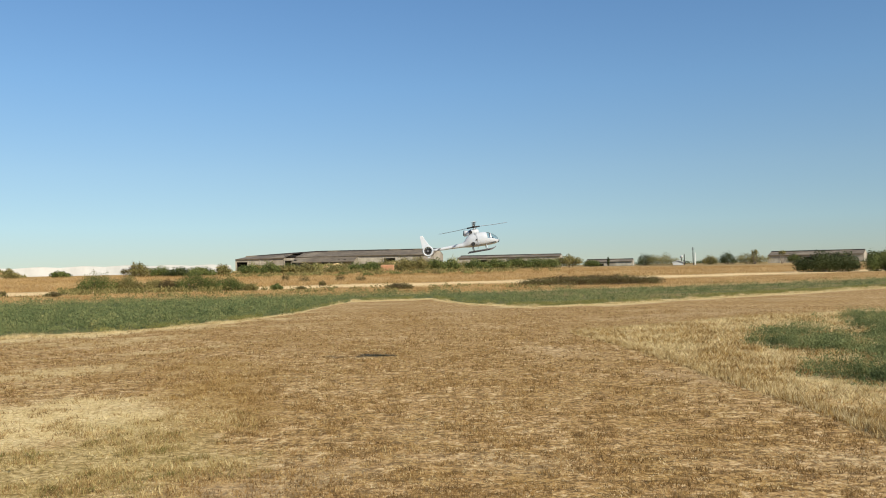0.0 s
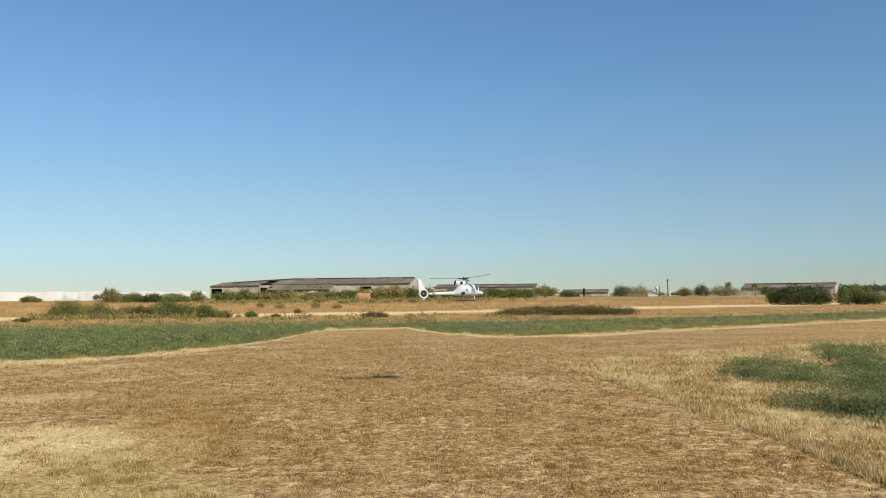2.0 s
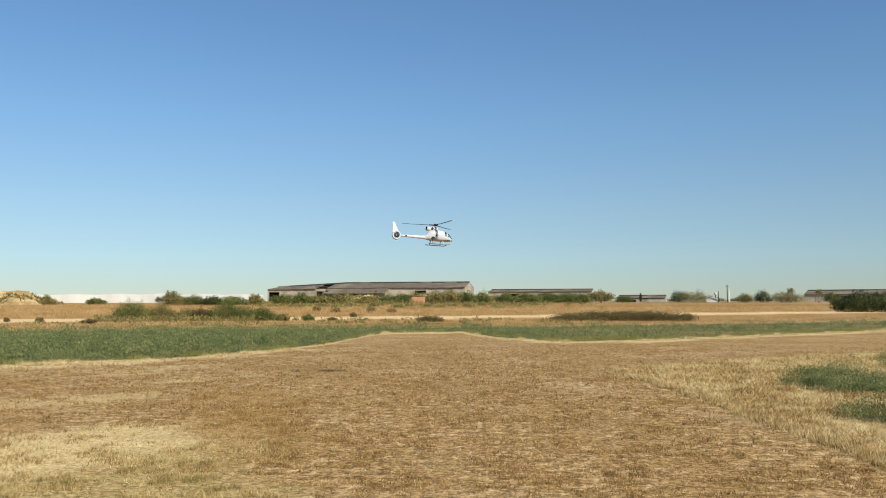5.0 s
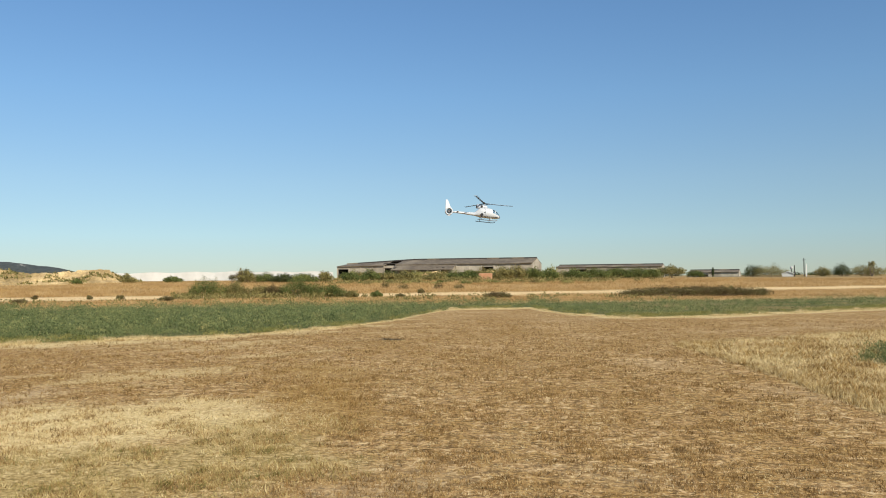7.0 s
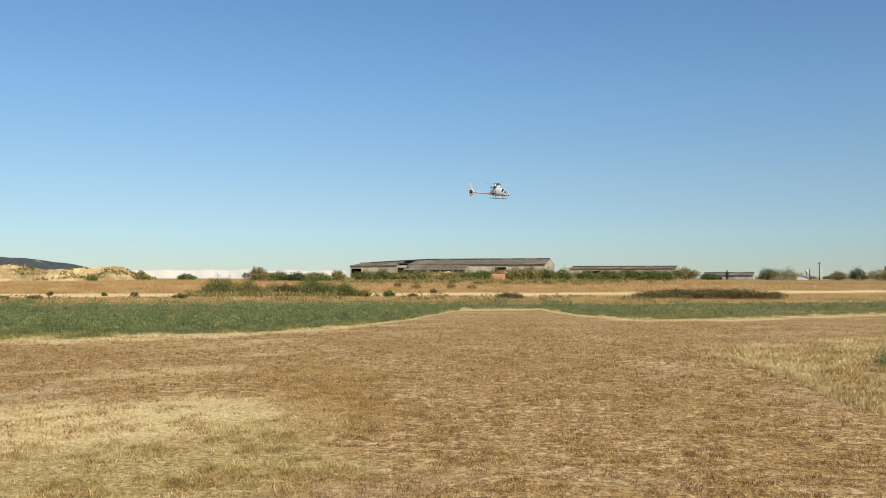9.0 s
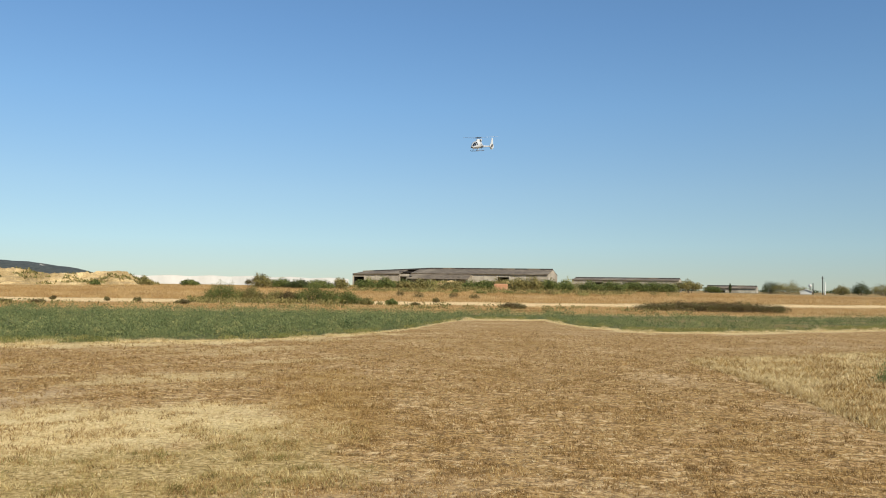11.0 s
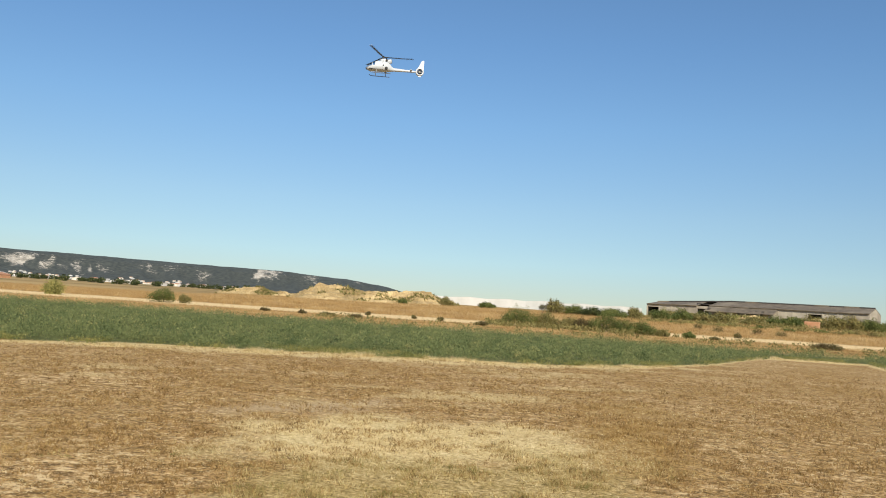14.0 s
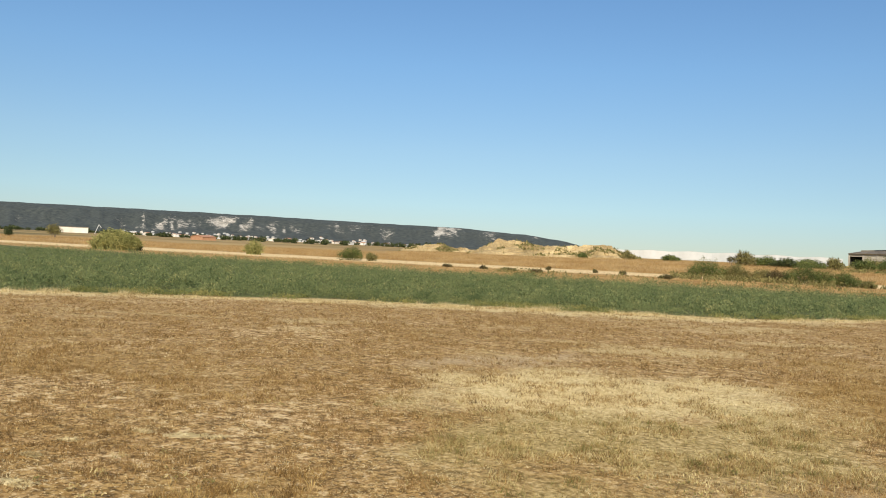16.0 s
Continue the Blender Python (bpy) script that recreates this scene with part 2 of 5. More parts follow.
# ---- geometry helpers ----
def join(*parts):
    V, F, o = [], [], 0
    for v, f in parts:
        V += [tuple(p) for p in v]
        F += [tuple(i + o for i in q) for q in f]
        o += len(v)
    return V, F


def box(cx, cy, cz, sx, sy, sz):
    V = [(cx + a * sx / 2, cy + b * sy / 2, cz + c * sz / 2) for c in (-1, 1) for a, b in ((-1, -1), (1, -1), (1, 1), (-1, 1))]
    return V, [(3, 2, 1, 0), (4, 5, 6, 7), (0, 1, 5, 4), (1, 2, 6, 5), (2, 3, 7, 6), (3, 0, 4, 7)]


def tube(path, radii, n=8, cap=True):
    V, F = [], []
    for i, p in enumerate(path):
        p = Vector(p)
        d = (Vector(path[min(i + 1, len(path) - 1)]) - Vector(path[max(i - 1, 0)])).normalized()
        u = d.orthogonal().normalized() if abs(d.z) > 0.9 else d.cross(Vector((0, 0, 1))).normalized()
        w = d.cross(u)
        r = radii[i] if hasattr(radii, "__len__") else radii
        for k in range(n):
            a = 2 * math.pi * k / n
            V.append(tuple(p + (u * math.cos(a) + w * math.sin(a)) * r))
    for i in range(len(path) - 1):
        for k in range(n):
            F.append((i * n + k, i * n + (k + 1) % n, (i + 1) * n + (k + 1) % n, (i + 1) * n + k))
    if cap:
        F.append(tuple(range(n - 1, -1, -1)))
        F.append(tuple(range((len(path) - 1) * n, len(path) * n)))
    return V, F


def prism(poly, y0, y1):
    """An outline in x and z, given thickness along y."""
    n = len(poly)
    V = [(x, y0, z) for x, z in poly] + [(x, y1, z) for x, z in poly]
    F = [tuple(range(n)), tuple(range(2 * n - 1, n - 1, -1))]
    return V, F + [(i, i + n, (i + 1) % n + n, (i + 1) % n) for i in range(n)]


def mesh(name, vf, material, smooth=False, bevel=0.0):
    me = bpy.data.meshes.new(name)
    me.from_pydata(vf[0], [], vf[1])
    if bevel or len(vf[1]) < 3000:
        bm = bmesh.new()
        bm.from_mesh(me)
        bmesh.ops.recalc_face_normals(bm, faces=bm.faces)
        if bevel:
            bmesh.ops.bevel(bm, geom=bm.edges, offset=bevel, segments=2, affect="EDGES", profile=0.6)
        bm.to_mesh(me)
        bm.free()
    me.materials.append(material)
    if smooth:
        me.polygons.foreach_set("use_smooth", [True] * len(me.polygons))
    return me


def part(name, vf, material, parent=None, label="", smooth=False, bevel=0.0, at=None):
    ob = new(name, mesh(name, vf, material, smooth, bevel))
    if parent:
        ob.parent = parent
    if at:
        ob.matrix_basis = at
    if label:
        tagged(ob, label)
    return ob


def thing(name, m, label, category, group="", kind=""):
    ob = new(name)
    ob.empty_display_size = 0.2
    ob.matrix_basis = m
    return tagged(ob, label, category, group, kind)


def soup(name, V, n_per, material):
    """A mesh of separate polygons with n_per corners each, from an array of points."""
    V = np.asarray(V, dtype=np.float32).reshape(-1, 3)
    me = bpy.data.meshes.new(name)
    nf = len(V) // n_per
    me.vertices.add(len(V))
    me.vertices.foreach_set("co", V.ravel())
    me.loops.add(len(V))
    me.loops.foreach_set("vertex_index", np.arange(len(V), dtype=np.int32))
    me.polygons.add(nf)
    me.polygons.foreach_set("loop_start", np.arange(nf, dtype=np.int32) * n_per)
    me.update(calc_edges=True)
    me.materials.append(material)
    return me


RNG = np.random.default_rng(7)


def lattice(seed):
    return np.random.default_rng(seed).random((64, 64))


LAT = lattice(3)


def vnoise(x, y, s):
    """Smooth value noise on arrays, features about s metres wide, 0 to 1."""
    out, amp, tot = 0, 1.0, 0
    for o in range(3):
        u, v = x / s * 2 ** o + 17.3 * o, y / s * 2 ** o + 5.1 * o
        i, j = np.floor(u).astype(int), np.floor(v).astype(int)
        a, b = u - i, v - j
        a, b = a * a * (3 - 2 * a), b * b * (3 - 2 * b)
        g = lambda p, q: LAT[p % 64, q % 64]
        out = out + amp * ((g(i, j) * (1 - a) + g(i + 1, j) * a) * (1 - b) + (g(i, j + 1) * (1 - a) + g(i + 1, j + 1) * a) * b)
        tot += amp
        amp *= 0.5
    return out / tot


def step(a, b, x):
    t = np.clip((x - a) / (b - a), 0, 1)
    return t * t * (3 - 2 * t)


def inside(x, y, poly):
    """Signed distance to an outline, positive inside."""
    x, y = np.asarray(x, float), np.asarray(y, float)
    d = np.full(x.shape, 1e9)
    c = np.zeros(x.shape, bool)
    for (x0, y0), (x1, y1) in zip(poly, poly[1:] + poly[:1]):
        ex, ey = x1 - x0, y1 - y0
        t = np.clip(((x - x0) * ex + (y - y0) * ey) / (ex * ex + ey * ey), 0, 1)
        d = np.minimum(d, np.hypot(x - x0 - t * ex, y - y0 - t * ey))
        cr = ((y0 > y) != (y1 > y))
        with np.errstate(divide="ignore", invalid="ignore"):
            cr &= x < (x1 - x0) * (y - y0) / (y1 - y0) + x0
        c ^= cr
    return np.where(c, d, -d)


# ---- plan of the fields ----
NEAR_X = [-300, -60, -23, -19.5, -14.3, -11.3, -8.8, -6.6, -5.6, -5.15, -4.6, -0.6, 1.0, 3.4, 8.3, 16, 29, 60, 300]
NEAR_Y = [-160, -14, 10, 14.5, 19.6, 21.6, 23.6, 27.6, 32, 37, 42.3, 43.6, 36.6, 33.3, 35.3, 41.5, 51, 76, 270]
FAR_X = [-300, -60, -36, -20, 0, 15, 42, 90, 300]
FAR_Y = [20, 38, 41, 46, 51, 56, 73, 103, 230]
DRY_PATCH = [(3.0, 20.1), (3.5, 15.9), (3.8, 13.1), (3.85, 10.8), (3.9, 8.6), (3.95, 6.6), (4.0, 0), (60, 0), (60, 44), (16.1, 28), (12.1, 26.3), (8.7, 24.4), (5.5, 22)]
GREEN_PATCH = [(4.9, 15.0), (5.0, 16.6), (5.9, 18.6), (7.6, 20.8), (11.1, 25), (15, 26.2), (40, 34), (40, 0), (8, 4), (5.4, 7.6), (4.7, 9.8), (4.7, 12), (5.3, 13.8)]
STRAW_PATCH = [(-6.6, 7.0), (-6.9, 8.4), (-6.1, 9.6), (-4.7, 10.4), (-3.5, 10.2), (-2.85, 9.3), (-3.3, 8.2), (-4.2, 7.5), (-5.1, 6.7), (-5.6, 6.1)]
HALF_PATCH = [(-6.2, 6.3), (-5.1, 6.8), (-4.2, 7.7), (-2.7, 9.0), (-2.3, 7.2), (-2.7, 6.0), (-3.7, 5.0), (-4.9, 4.8)]
BARE_PATCH = [(-8.0, 8.8), (-8.1, 10.0), (-7.4, 12.0), (-6.8, 11.4), (-7.2, 9.8)]
RUST_PATCH = [(-4.9, 14.4), (-3.8, 16.4), (-2.8, 12.6), (-2.2, 9.6), (-2.5, 8.6), (-3.2, 10.7), (-3.6, 12.4)]


def near_edge(x):
    return np.interp(x, NEAR_X, NEAR_Y)


def far_edge(x):
    return np.interp(x, FAR_X, FAR_Y)


def track_line(x):
    return 84 + np.where(x > 0, 0.62, 0.33) * x


def height(x, y):
    x, y = np.asarray(x, float), np.asarray(y, float)
    u = y - track_line(x)
    top = 0.62 - 0.2 * step(-30, -110, x)
    az = np.degrees(np.arctan2(-x, np.maximum(y, 1)))
    level = 1 - 0.35 * step(26, 33, az) - 0.6 * step(40, 45, az) + 0.75 * step(57, 63, az)
    z = (top * step(9, 32, u) + (1.0 - top) * step(45, 90, u)) * level
    z = z + 0.10 * (vnoise(x, y, 14) - 0.5) * step(2, 14, u)
    return z + 0.03 * (vnoise(x, y, 2.4) - 0.5) * step(60, 20, np.hypot(x, y))


def zones(x, y):
    n1, n2 = vnoise(x, y, 0.9), vnoise(x + 31, y - 12, 3.2)
    wob = (n1 - 0.5) * 1.3 + (n2 - 0.5) * 1.2
    ne, fe = near_edge(x), far_edge(x)
    crop = step(0.1, 0.8, y - ne + wob * 1.1) * step(1.5, -1.5, y - fe + wob * 1.5)
    right = step(1, 6, x) * step(-2, 2, y - ne)
    gp = step(0.0, 0.9, inside(x, y, GREEN_PATCH) - 0.75 + wob * 1.5) * step(0.38, 0.54, vnoise(x + 9, y + 2, 0.9))
    green = np.maximum(crop * (1 - 0.5 * right * step(0.38, 0.55, vnoise(x * 0.4, y * 1.6, 2.5))), gp)
    edge = step(-2.2, -1.0, y - ne + wob * 1.6) * step(1.4, 0.5, y - ne + wob * 1.1)
    dry = step(-0.10, 0.08, inside(x, y, DRY_PATCH) + wob * 0.16)
    straw = np.maximum(step(-0.5, 0.6, inside(x, y, STRAW_PATCH) + wob * 1.2), edge * 0.9)
    rows_ = step(0.52, 0.7, vnoise(x * 0.8 + y * 0.6, (y * 0.8 - x * 0.6) * 4, 3.0)) * step(-2.0, -6, x) * step(0, -1.5, y - ne) * step(0.4, 0.6, vnoise(x, y, 5)) * (0.25 + 0.5 * n1)
    straw = np.maximum(straw, np.maximum(rows_, dry * (0.35 + 0.5 * step(0.40, 0.58, n1))))
    half = np.maximum(step(-0.6, 0.6, inside(x, y, HALF_PATCH) + wob * 1.6) * 0.75, dry * 0.25 * step(0.45, 0.6, n2))
    rust = np.maximum(step(-0.5, 0.5, inside(x, y, RUST_PATCH) + wob), 0.5 * step(-1.5, -5, x) * step(8, 4, y) * step(0.5, 0.62, n2))
    rust = np.maximum(rust, dry * 0.45 * step(0.58, 0.42, n1))
    bare = np.maximum(0.65 * step(-0.3, 0.4, inside(x, y, BARE_PATCH) + wob * 0.6), 0.22 * step(0.60, 0.72, n2) * step(-1, 0, x) * step(0, -1, y - ne) * (1 - dry))
    bare = np.maximum(bare, 0.75 * step(0.55, 0.66, vnoise(x, y + 40, 2.0)) * step(7, 4, np.hypot(x, y - 1)) * step(-3, -1, x))
    u = y - track_line(x)
    gold = step(-1, 2, y - fe) * step(400, 150, np.hypot(x, y))
    tr = step(-10.5, -6.5, u + (n2 - 0.5) * 6) * step(9, 5.5, u + (n2 - 0.5) * 4)
    far = step(150, 260, np.hypot(x, y))
    return dict(straw=straw, half=half, rust=rust, bare=bare, green=green, gold=gold, track=tr, far=far, dry=dry, edge=edge, crop=crop, gp=gp)


def graded(fine, lo, hi, reach, grow=1.16):
    """Lines at a fine spacing between lo and hi, then wider and wider out to reach."""
    a = list(np.arange(lo, hi + fine, fine))
    for sgn in (-1, 1):
        d, p = fine, (lo if sgn < 0 else a[-1] if sgn > 0 else hi)
        ext = []
        while abs(p) < reach:
            d *= grow
            p += sgn * d
            ext.append(p)
        a = ext[::-1] + a if sgn < 0 else a + ext
    return np.array(a)


def build_ground():
    xs, ys = graded(0.16, -15, 13, 4700, 1.10), graded(0.16, 1.5, 44, 4700, 1.10)
    X, Y = np.meshgrid(xs, ys)
    Z = height(X, Y)
    nx, ny = len(xs), len(ys)
    me = bpy.data.meshes.new("ground")
    me.vertices.add(nx * ny)
    me.vertices.foreach_set("co", np.stack([X, Y, Z], -1).astype(np.float32).ravel())
    i = np.arange(nx * ny).reshape(ny, nx)
    q = np.stack([i[:-1, :-1], i[:-1, 1:], i[1:, 1:], i[1:, :-1]], -1).reshape(-1)
    me.loops.add(len(q))
    me.loops.foreach_set("vertex_index", q.astype(np.int32))
    me.polygons.add(len(q) // 4)
    me.polygons.foreach_set("loop_start", np.arange(len(q) // 4, dtype=np.int32) * 4)
    me.polygons.foreach_set("use_smooth", np.ones(len(q) // 4, dtype=bool))
    me.update(calc_edges=True)
    zs = zones(X, Y)
    for name, keys in (("zone_a", ("straw", "half", "rust")), ("zone_b", ("bare", "green", "gold")), ("zone_c", ("track", "far", "far"))):
        at = me.color_attributes.new(name, "FLOAT_COLOR", "POINT")
        at.data.foreach_set("color", np.stack([zs[k] for k in keys] + [np.ones_like(X)], -1).astype(np.float32).ravel())
    me.materials.append(ground_material())
    return tagged(new("ground", me), "dry mown field with brown stubble, straw and bare soil", "field", kind="structure")


ground = build_ground()


def blades(name, x, y, h, width, lean, material, label, category):
    """One triangle a blade, leaning at random."""
    n = len(x)
    z = height(x, y)
    a, b = RNG.uniform(0, 2 * np.pi, n), RNG.uniform(0, 2 * np.pi, n)
    hh = h * RNG.uniform(0.5, 1.3, n)
    w = width * RNG.uniform(0.6, 1.4, n) / 2
    lx, ly = np.cos(b) * lean * hh * RNG.random(n), np.sin(b) * lean * hh * RNG.random(n)
    p0 = np.stack([x - np.cos(a) * w, y - np.sin(a) * w, z - 0.005], -1)
    p1 = np.stack([x + np.cos(a) * w, y + np.sin(a) * w, z - 0.005], -1)
    p2 = np.stack([x + lx, y + ly, z + hh], -1)
    return tagged(new(name, soup(name, np.stack([p0, p1, p2], 1), 3, material)), label, category, kind="stuff")


def plants(name, x, y, h, spread, leaf, per, material, label, category):
    """Leafy clumps: per leaves to each, as narrow diamonds on a loose dome."""
    n = len(x)
    z = height(x, y)
    hs = (h if np.ndim(h) else np.full(n, h)) * RNG.uniform(0.65, 1.2, n)
    cx, cy, cz, ch = (np.repeat(v, per) for v in (x, y, z, hs))
    m = n * per
    r, a = np.sqrt(RNG.random(m)) * spread, RNG.uniform(0, 2 * np.pi, m)
    t = RNG.random(m) ** 0.7
    c = np.stack([cx + r * np.cos(a), cy + r * np.sin(a), cz + ch * t * (1 - 0.35 * (r / spread) ** 2)], -1)
    u = RNG.normal(size=(m, 3))
    u[:, 2] = np.abs(u[:, 2]) * 1.3 + 0.3
    u /= np.linalg.norm(u, axis=1, keepdims=True)
    v = np.cross(u, RNG.normal(size=(m, 3)))
    v /= np.linalg.norm(v, axis=1, keepdims=True)
    ls = leaf * RNG.uniform(0.6, 1.4, (m, 1))
    q = np.stack([c - u * ls, c + v * ls * 0.42, c + u * ls, c - v * ls * 0.42], 1)
    q[:, :, 2] = np.maximum(q[:, :, 2], np.repeat(z, per)[:, None] + 0.005)
    return tagged(new(name, soup(name, q, 4, material)), label, category, kind="stuff")


def fan(n, a0, a1, r0, r1, key):
    """Points between two bearings, denser towards the flyer's stand, kept by the density of a zone."""
    a, r = np.radians(RNG.uniform(a0, a1, n)), r0 * (r1 / r0) ** RNG.random(n)
    x, y = -np.sin(a) * r, np.cos(a) * r
    k = RNG.random(n) < key(x, y, zones(x, y))
    return x[k], y[k], r[k]


def build_crops():
    lush = lambda x, y: 0.16 + 0.84 * step(0.36, 0.56, vnoise(x + 3, y + 8, 0.7))
    crop = lambda x, y, s: np.where(x > 1, s["green"], s["crop"]) * lush(x, y)
    near_part, far_part = fan(52000, -33, 72, 9, 26, crop), fan(52000, -33, 72, 26, 80, crop)
    x, y, r = (np.concatenate(v) for v in zip(near_part, far_part))
    rise = step(-0.2, 2.2, y - near_edge(x)) * 0.55 + 0.45
    tall = (0.08 + 0.42 * step(0.3, 0.7, vnoise(x + 3, y + 8, 0.7))) * rise
    for k, sp, leaf, per, lab in ((r < 26, 0.15, 0.024, 24, "dense green alfalfa standing in the field"), ((r >= 26) & (x < 1), 0.26, 0.036, 17, "dense green alfalfa far across the field"), ((r >= 26) & (x >= 1), 0.22, 0.034, 14, "thin green alfalfa with dry gaps")):
        low = 0.7 if "thin" in lab else 1.0
        plants("alfalfa_crop", x[k], y[k], low * tall[k], sp, leaf, per, M_ALFALFA, lab, "crop")
    x = RNG.uniform(-26, 30, 5200)
    y = near_edge(x) + RNG.uniform(-0.3, 1.3, 5200) + 0.8 * (vnoise(x, x * 0, 2.0) - 0.5)
    k = vnoise(x, y, 1.1) > 0.47
    plants("yellowing_alfalfa", x[k], y[k], 0.17, 0.13, 0.026, 12, M_YOUNG, "yellowing alfalfa at the edge of the crop", "crop")
    x, y, r = fan(30000, -34, -12, 7, 29, lambda x, y, s: s["gp"] * (0.06 + 0.94 * step(0.42, 0.6, vnoise(x, y, 0.6))))
    plants("alfalfa_crop", x, y, 0.05 + 0.30 * step(0.35, 0.7, vnoise(x, y, 0.6)), 0.09, 0.014, 22, M_ALFALFA, "patchy green alfalfa among dry grass", "crop")
    n = 90000
    x = RNG.uniform(-26, 40, n)
    d = RNG.normal(-0.35, 0.42, n)
    y = near_edge(x) + d + 1.2 * (vnoise(x, x * 0 + 4, 1.8) - 0.5)
    k = RNG.random(n) < step(0.36, 0.56, vnoise(x, y, 0.7)) + 0.12
    x, y = x[k], y[k]
    blades("grass_verge", x, y, 0.03 + 0.10 * step(0.5, 0.75, vnoise(x + 5, y, 0.5)), 0.013, 1.8, M_STRAW, "pale dry grass verge along the alfalfa", "dry grass")
    tuft = lambda x, y, a, b: 0.03 + 0.97 * step(a, b, 0.5 * vnoise(x, y, 0.16) + 0.5 * vnoise(x + 7, y, 0.42))
    size = lambda r: np.clip(r / 8, 0.7, 2.2) ** 0.6
    x, y, r = fan(560000, -33, 71, 4, 32, lambda x, y, s: (1 - s["green"]) * (1 - s["dry"]) * (1 - 0.6 * s["bare"]) * tuft(x, y, 0.46, 0.6))
    blades("mown_stubble", x, y, 0.030 * size(r), 0.009 * size(r), 1.6, M_STUBBLE, "short brown mown stubble", "stubble")
    x, y, r = fan(230000, -33, 71, 4, 30, lambda x, y, s: (1 - s["green"]) * (1 - s["dry"]) * (0.05 + 0.6 * step(0.50, 0.64, vnoise(x, y, 0.35))))
    blades("loose_straw", x, y, 0.013 * size(r), 0.011 * size(r), 6.0, M_STRAW, "loose bleached straw strewn over the stubble", "straw")
    x, y, r = fan(300000, 8, 71, 4.6, 16, lambda x, y, s: s["straw"] * tuft(x, y, 0.30, 0.5))
    blades("straw_patch", x, y, 0.026, 0.0065, 2.4, M_STRAW, "bleached straw lying on the field", "straw")
    x, y, r = fan(200000, 8, 71, 4, 12, lambda x, y, s: s["half"] * tuft(x, y, 0.4, 0.55))
    blades("half_dry_grass", x, y, 0.05, 0.006, 1.5, M_MIXGRASS, "short grass turning from green to straw", "grass")
    x, y, r = fan(260000, 4, 71, 3.6, 18, lambda x, y, s: s["rust"] * (1 - s["half"]) * tuft(x, y, 0.4, 0.55))
    blades("rusty_grass", x, y, 0.05, 0.0065, 1.5, M_RUST, "rust-coloured dry grass tufts", "dry grass")
    x, y, r = fan(330000, -34, -5, 5, 34, lambda x, y, s: s["dry"] * (1 - 0.4 * s["gp"]) * tuft(x, y, 0.36, 0.55))
    k = RNG.random(len(x)) < 0.38 + 0.5 * step(0.40, 0.60, vnoise(x, y, 0.8))
    blades("dry_grass", x[k], y[k], 0.048 * size(r[k]), 0.009 * size(r[k]), 2.0, M_STRAW, "straw-coloured uncut dry grass", "dry grass")
    blades("dry_grass", x[~k], y[~k], 0.050 * size(r[~k]), 0.009 * size(r[~k]), 1.7, M_RUST, "dull brown uncut dry grass", "dry grass")
    x, y, r = fan(420000, -34, -5, 5, 27, lambda x, y, s: s["dry"] * step(0.32, 0.08, inside(x, y, DRY_PATCH)))
    k = RNG.random(len(x)) < 0.5
    blades("dry_grass", x[~k], y[~k], 0.085, 0.008, 0.9, M_RUST, "dull brown uncut grass along the mown edge", "dry grass")
    blades("dry_grass", x[k], y[k], 0.085, 0.008, 1.1, M_STRAW, "uncut straw-coloured grass along the mown edge", "dry grass")
    x, y, r = fan(420, 20, 68, 4.2, 9, lambda x, y, s: 1 - s["straw"])
    k = vnoise(x, y, 1.4) > 0.56
    plants("green_weeds", x[k], y[k], 0.05, 0.06, 0.012, 16, M_MIXGRASS, "small green weeds sprouting in dry stubble", "weeds")
    az = np.degrees(RNG.uniform(radians(12.5), radians(24.5), 420))
    r = RNG.uniform(69, 77, 420)
    plants("tall_weeds", -np.sin(np.radians(az)) * r, np.cos(np.radians(az)) * r, 0.5, 0.3, 0.10, 12, M_OLIVE, "tall half-dry weeds between the bushes", "weeds")
    az, r = RNG.uniform(-9, 36, 1500), RNG.uniform(55, 71, 1500)
    k = vnoise(az, r, 2.0) > 0.64
    plants("tall_weeds", -np.sin(np.radians(az[k])) * r[k], np.cos(np.radians(az[k])) * r[k], 0.36, 0.3, 0.09, 10, M_OLIVE, "low half-dry weeds along the crop", "weeds")
    az, r = RNG.uniform(-8, 15, 2600), RNG.uniform(100, 200, 2600)
    k = (vnoise(az * 2, r, 6.0) > 0.58) & (r > 118)
    plants("tall_weeds", -np.sin(np.radians(az[k])) * r[k], np.cos(np.radians(az[k])) * r[k], 0.9, 0.5, 0.15, 12, M_OLIVE, "tall dry weeds before the sheds", "weeds")
    wild = lambda x, y, s: s["gold"] * (1 - 0.93 * s["track"]) * step(1.0, 4.0, y - far_edge(x))
    x, y, r = fan(560000, -34, 74, 40, 190, wild)
    k = (y - track_line(x)) > 6
    blades("tall_dry_grass", x[k], y[k], 0.32, 0.034, 1.3, M_GOLD, "tall golden dry grass on the bank", "dry grass")
    blades("tall_dry_grass", x[~k], y[~k], 0.11, 0.026, 1.4, M_GOLD, "rough dry grass beside the track", "dry grass")


build_crops()


# ---- bushes and trees ----
def at(az, r, z=None):
    """Place at a bearing (degrees to the left of north) and a distance from the flyer's stand."""
    x, y = -math.sin(radians(az)) * r, math.cos(radians(az)) * r
    return x, y, float(height(x, y)) if z is None else z


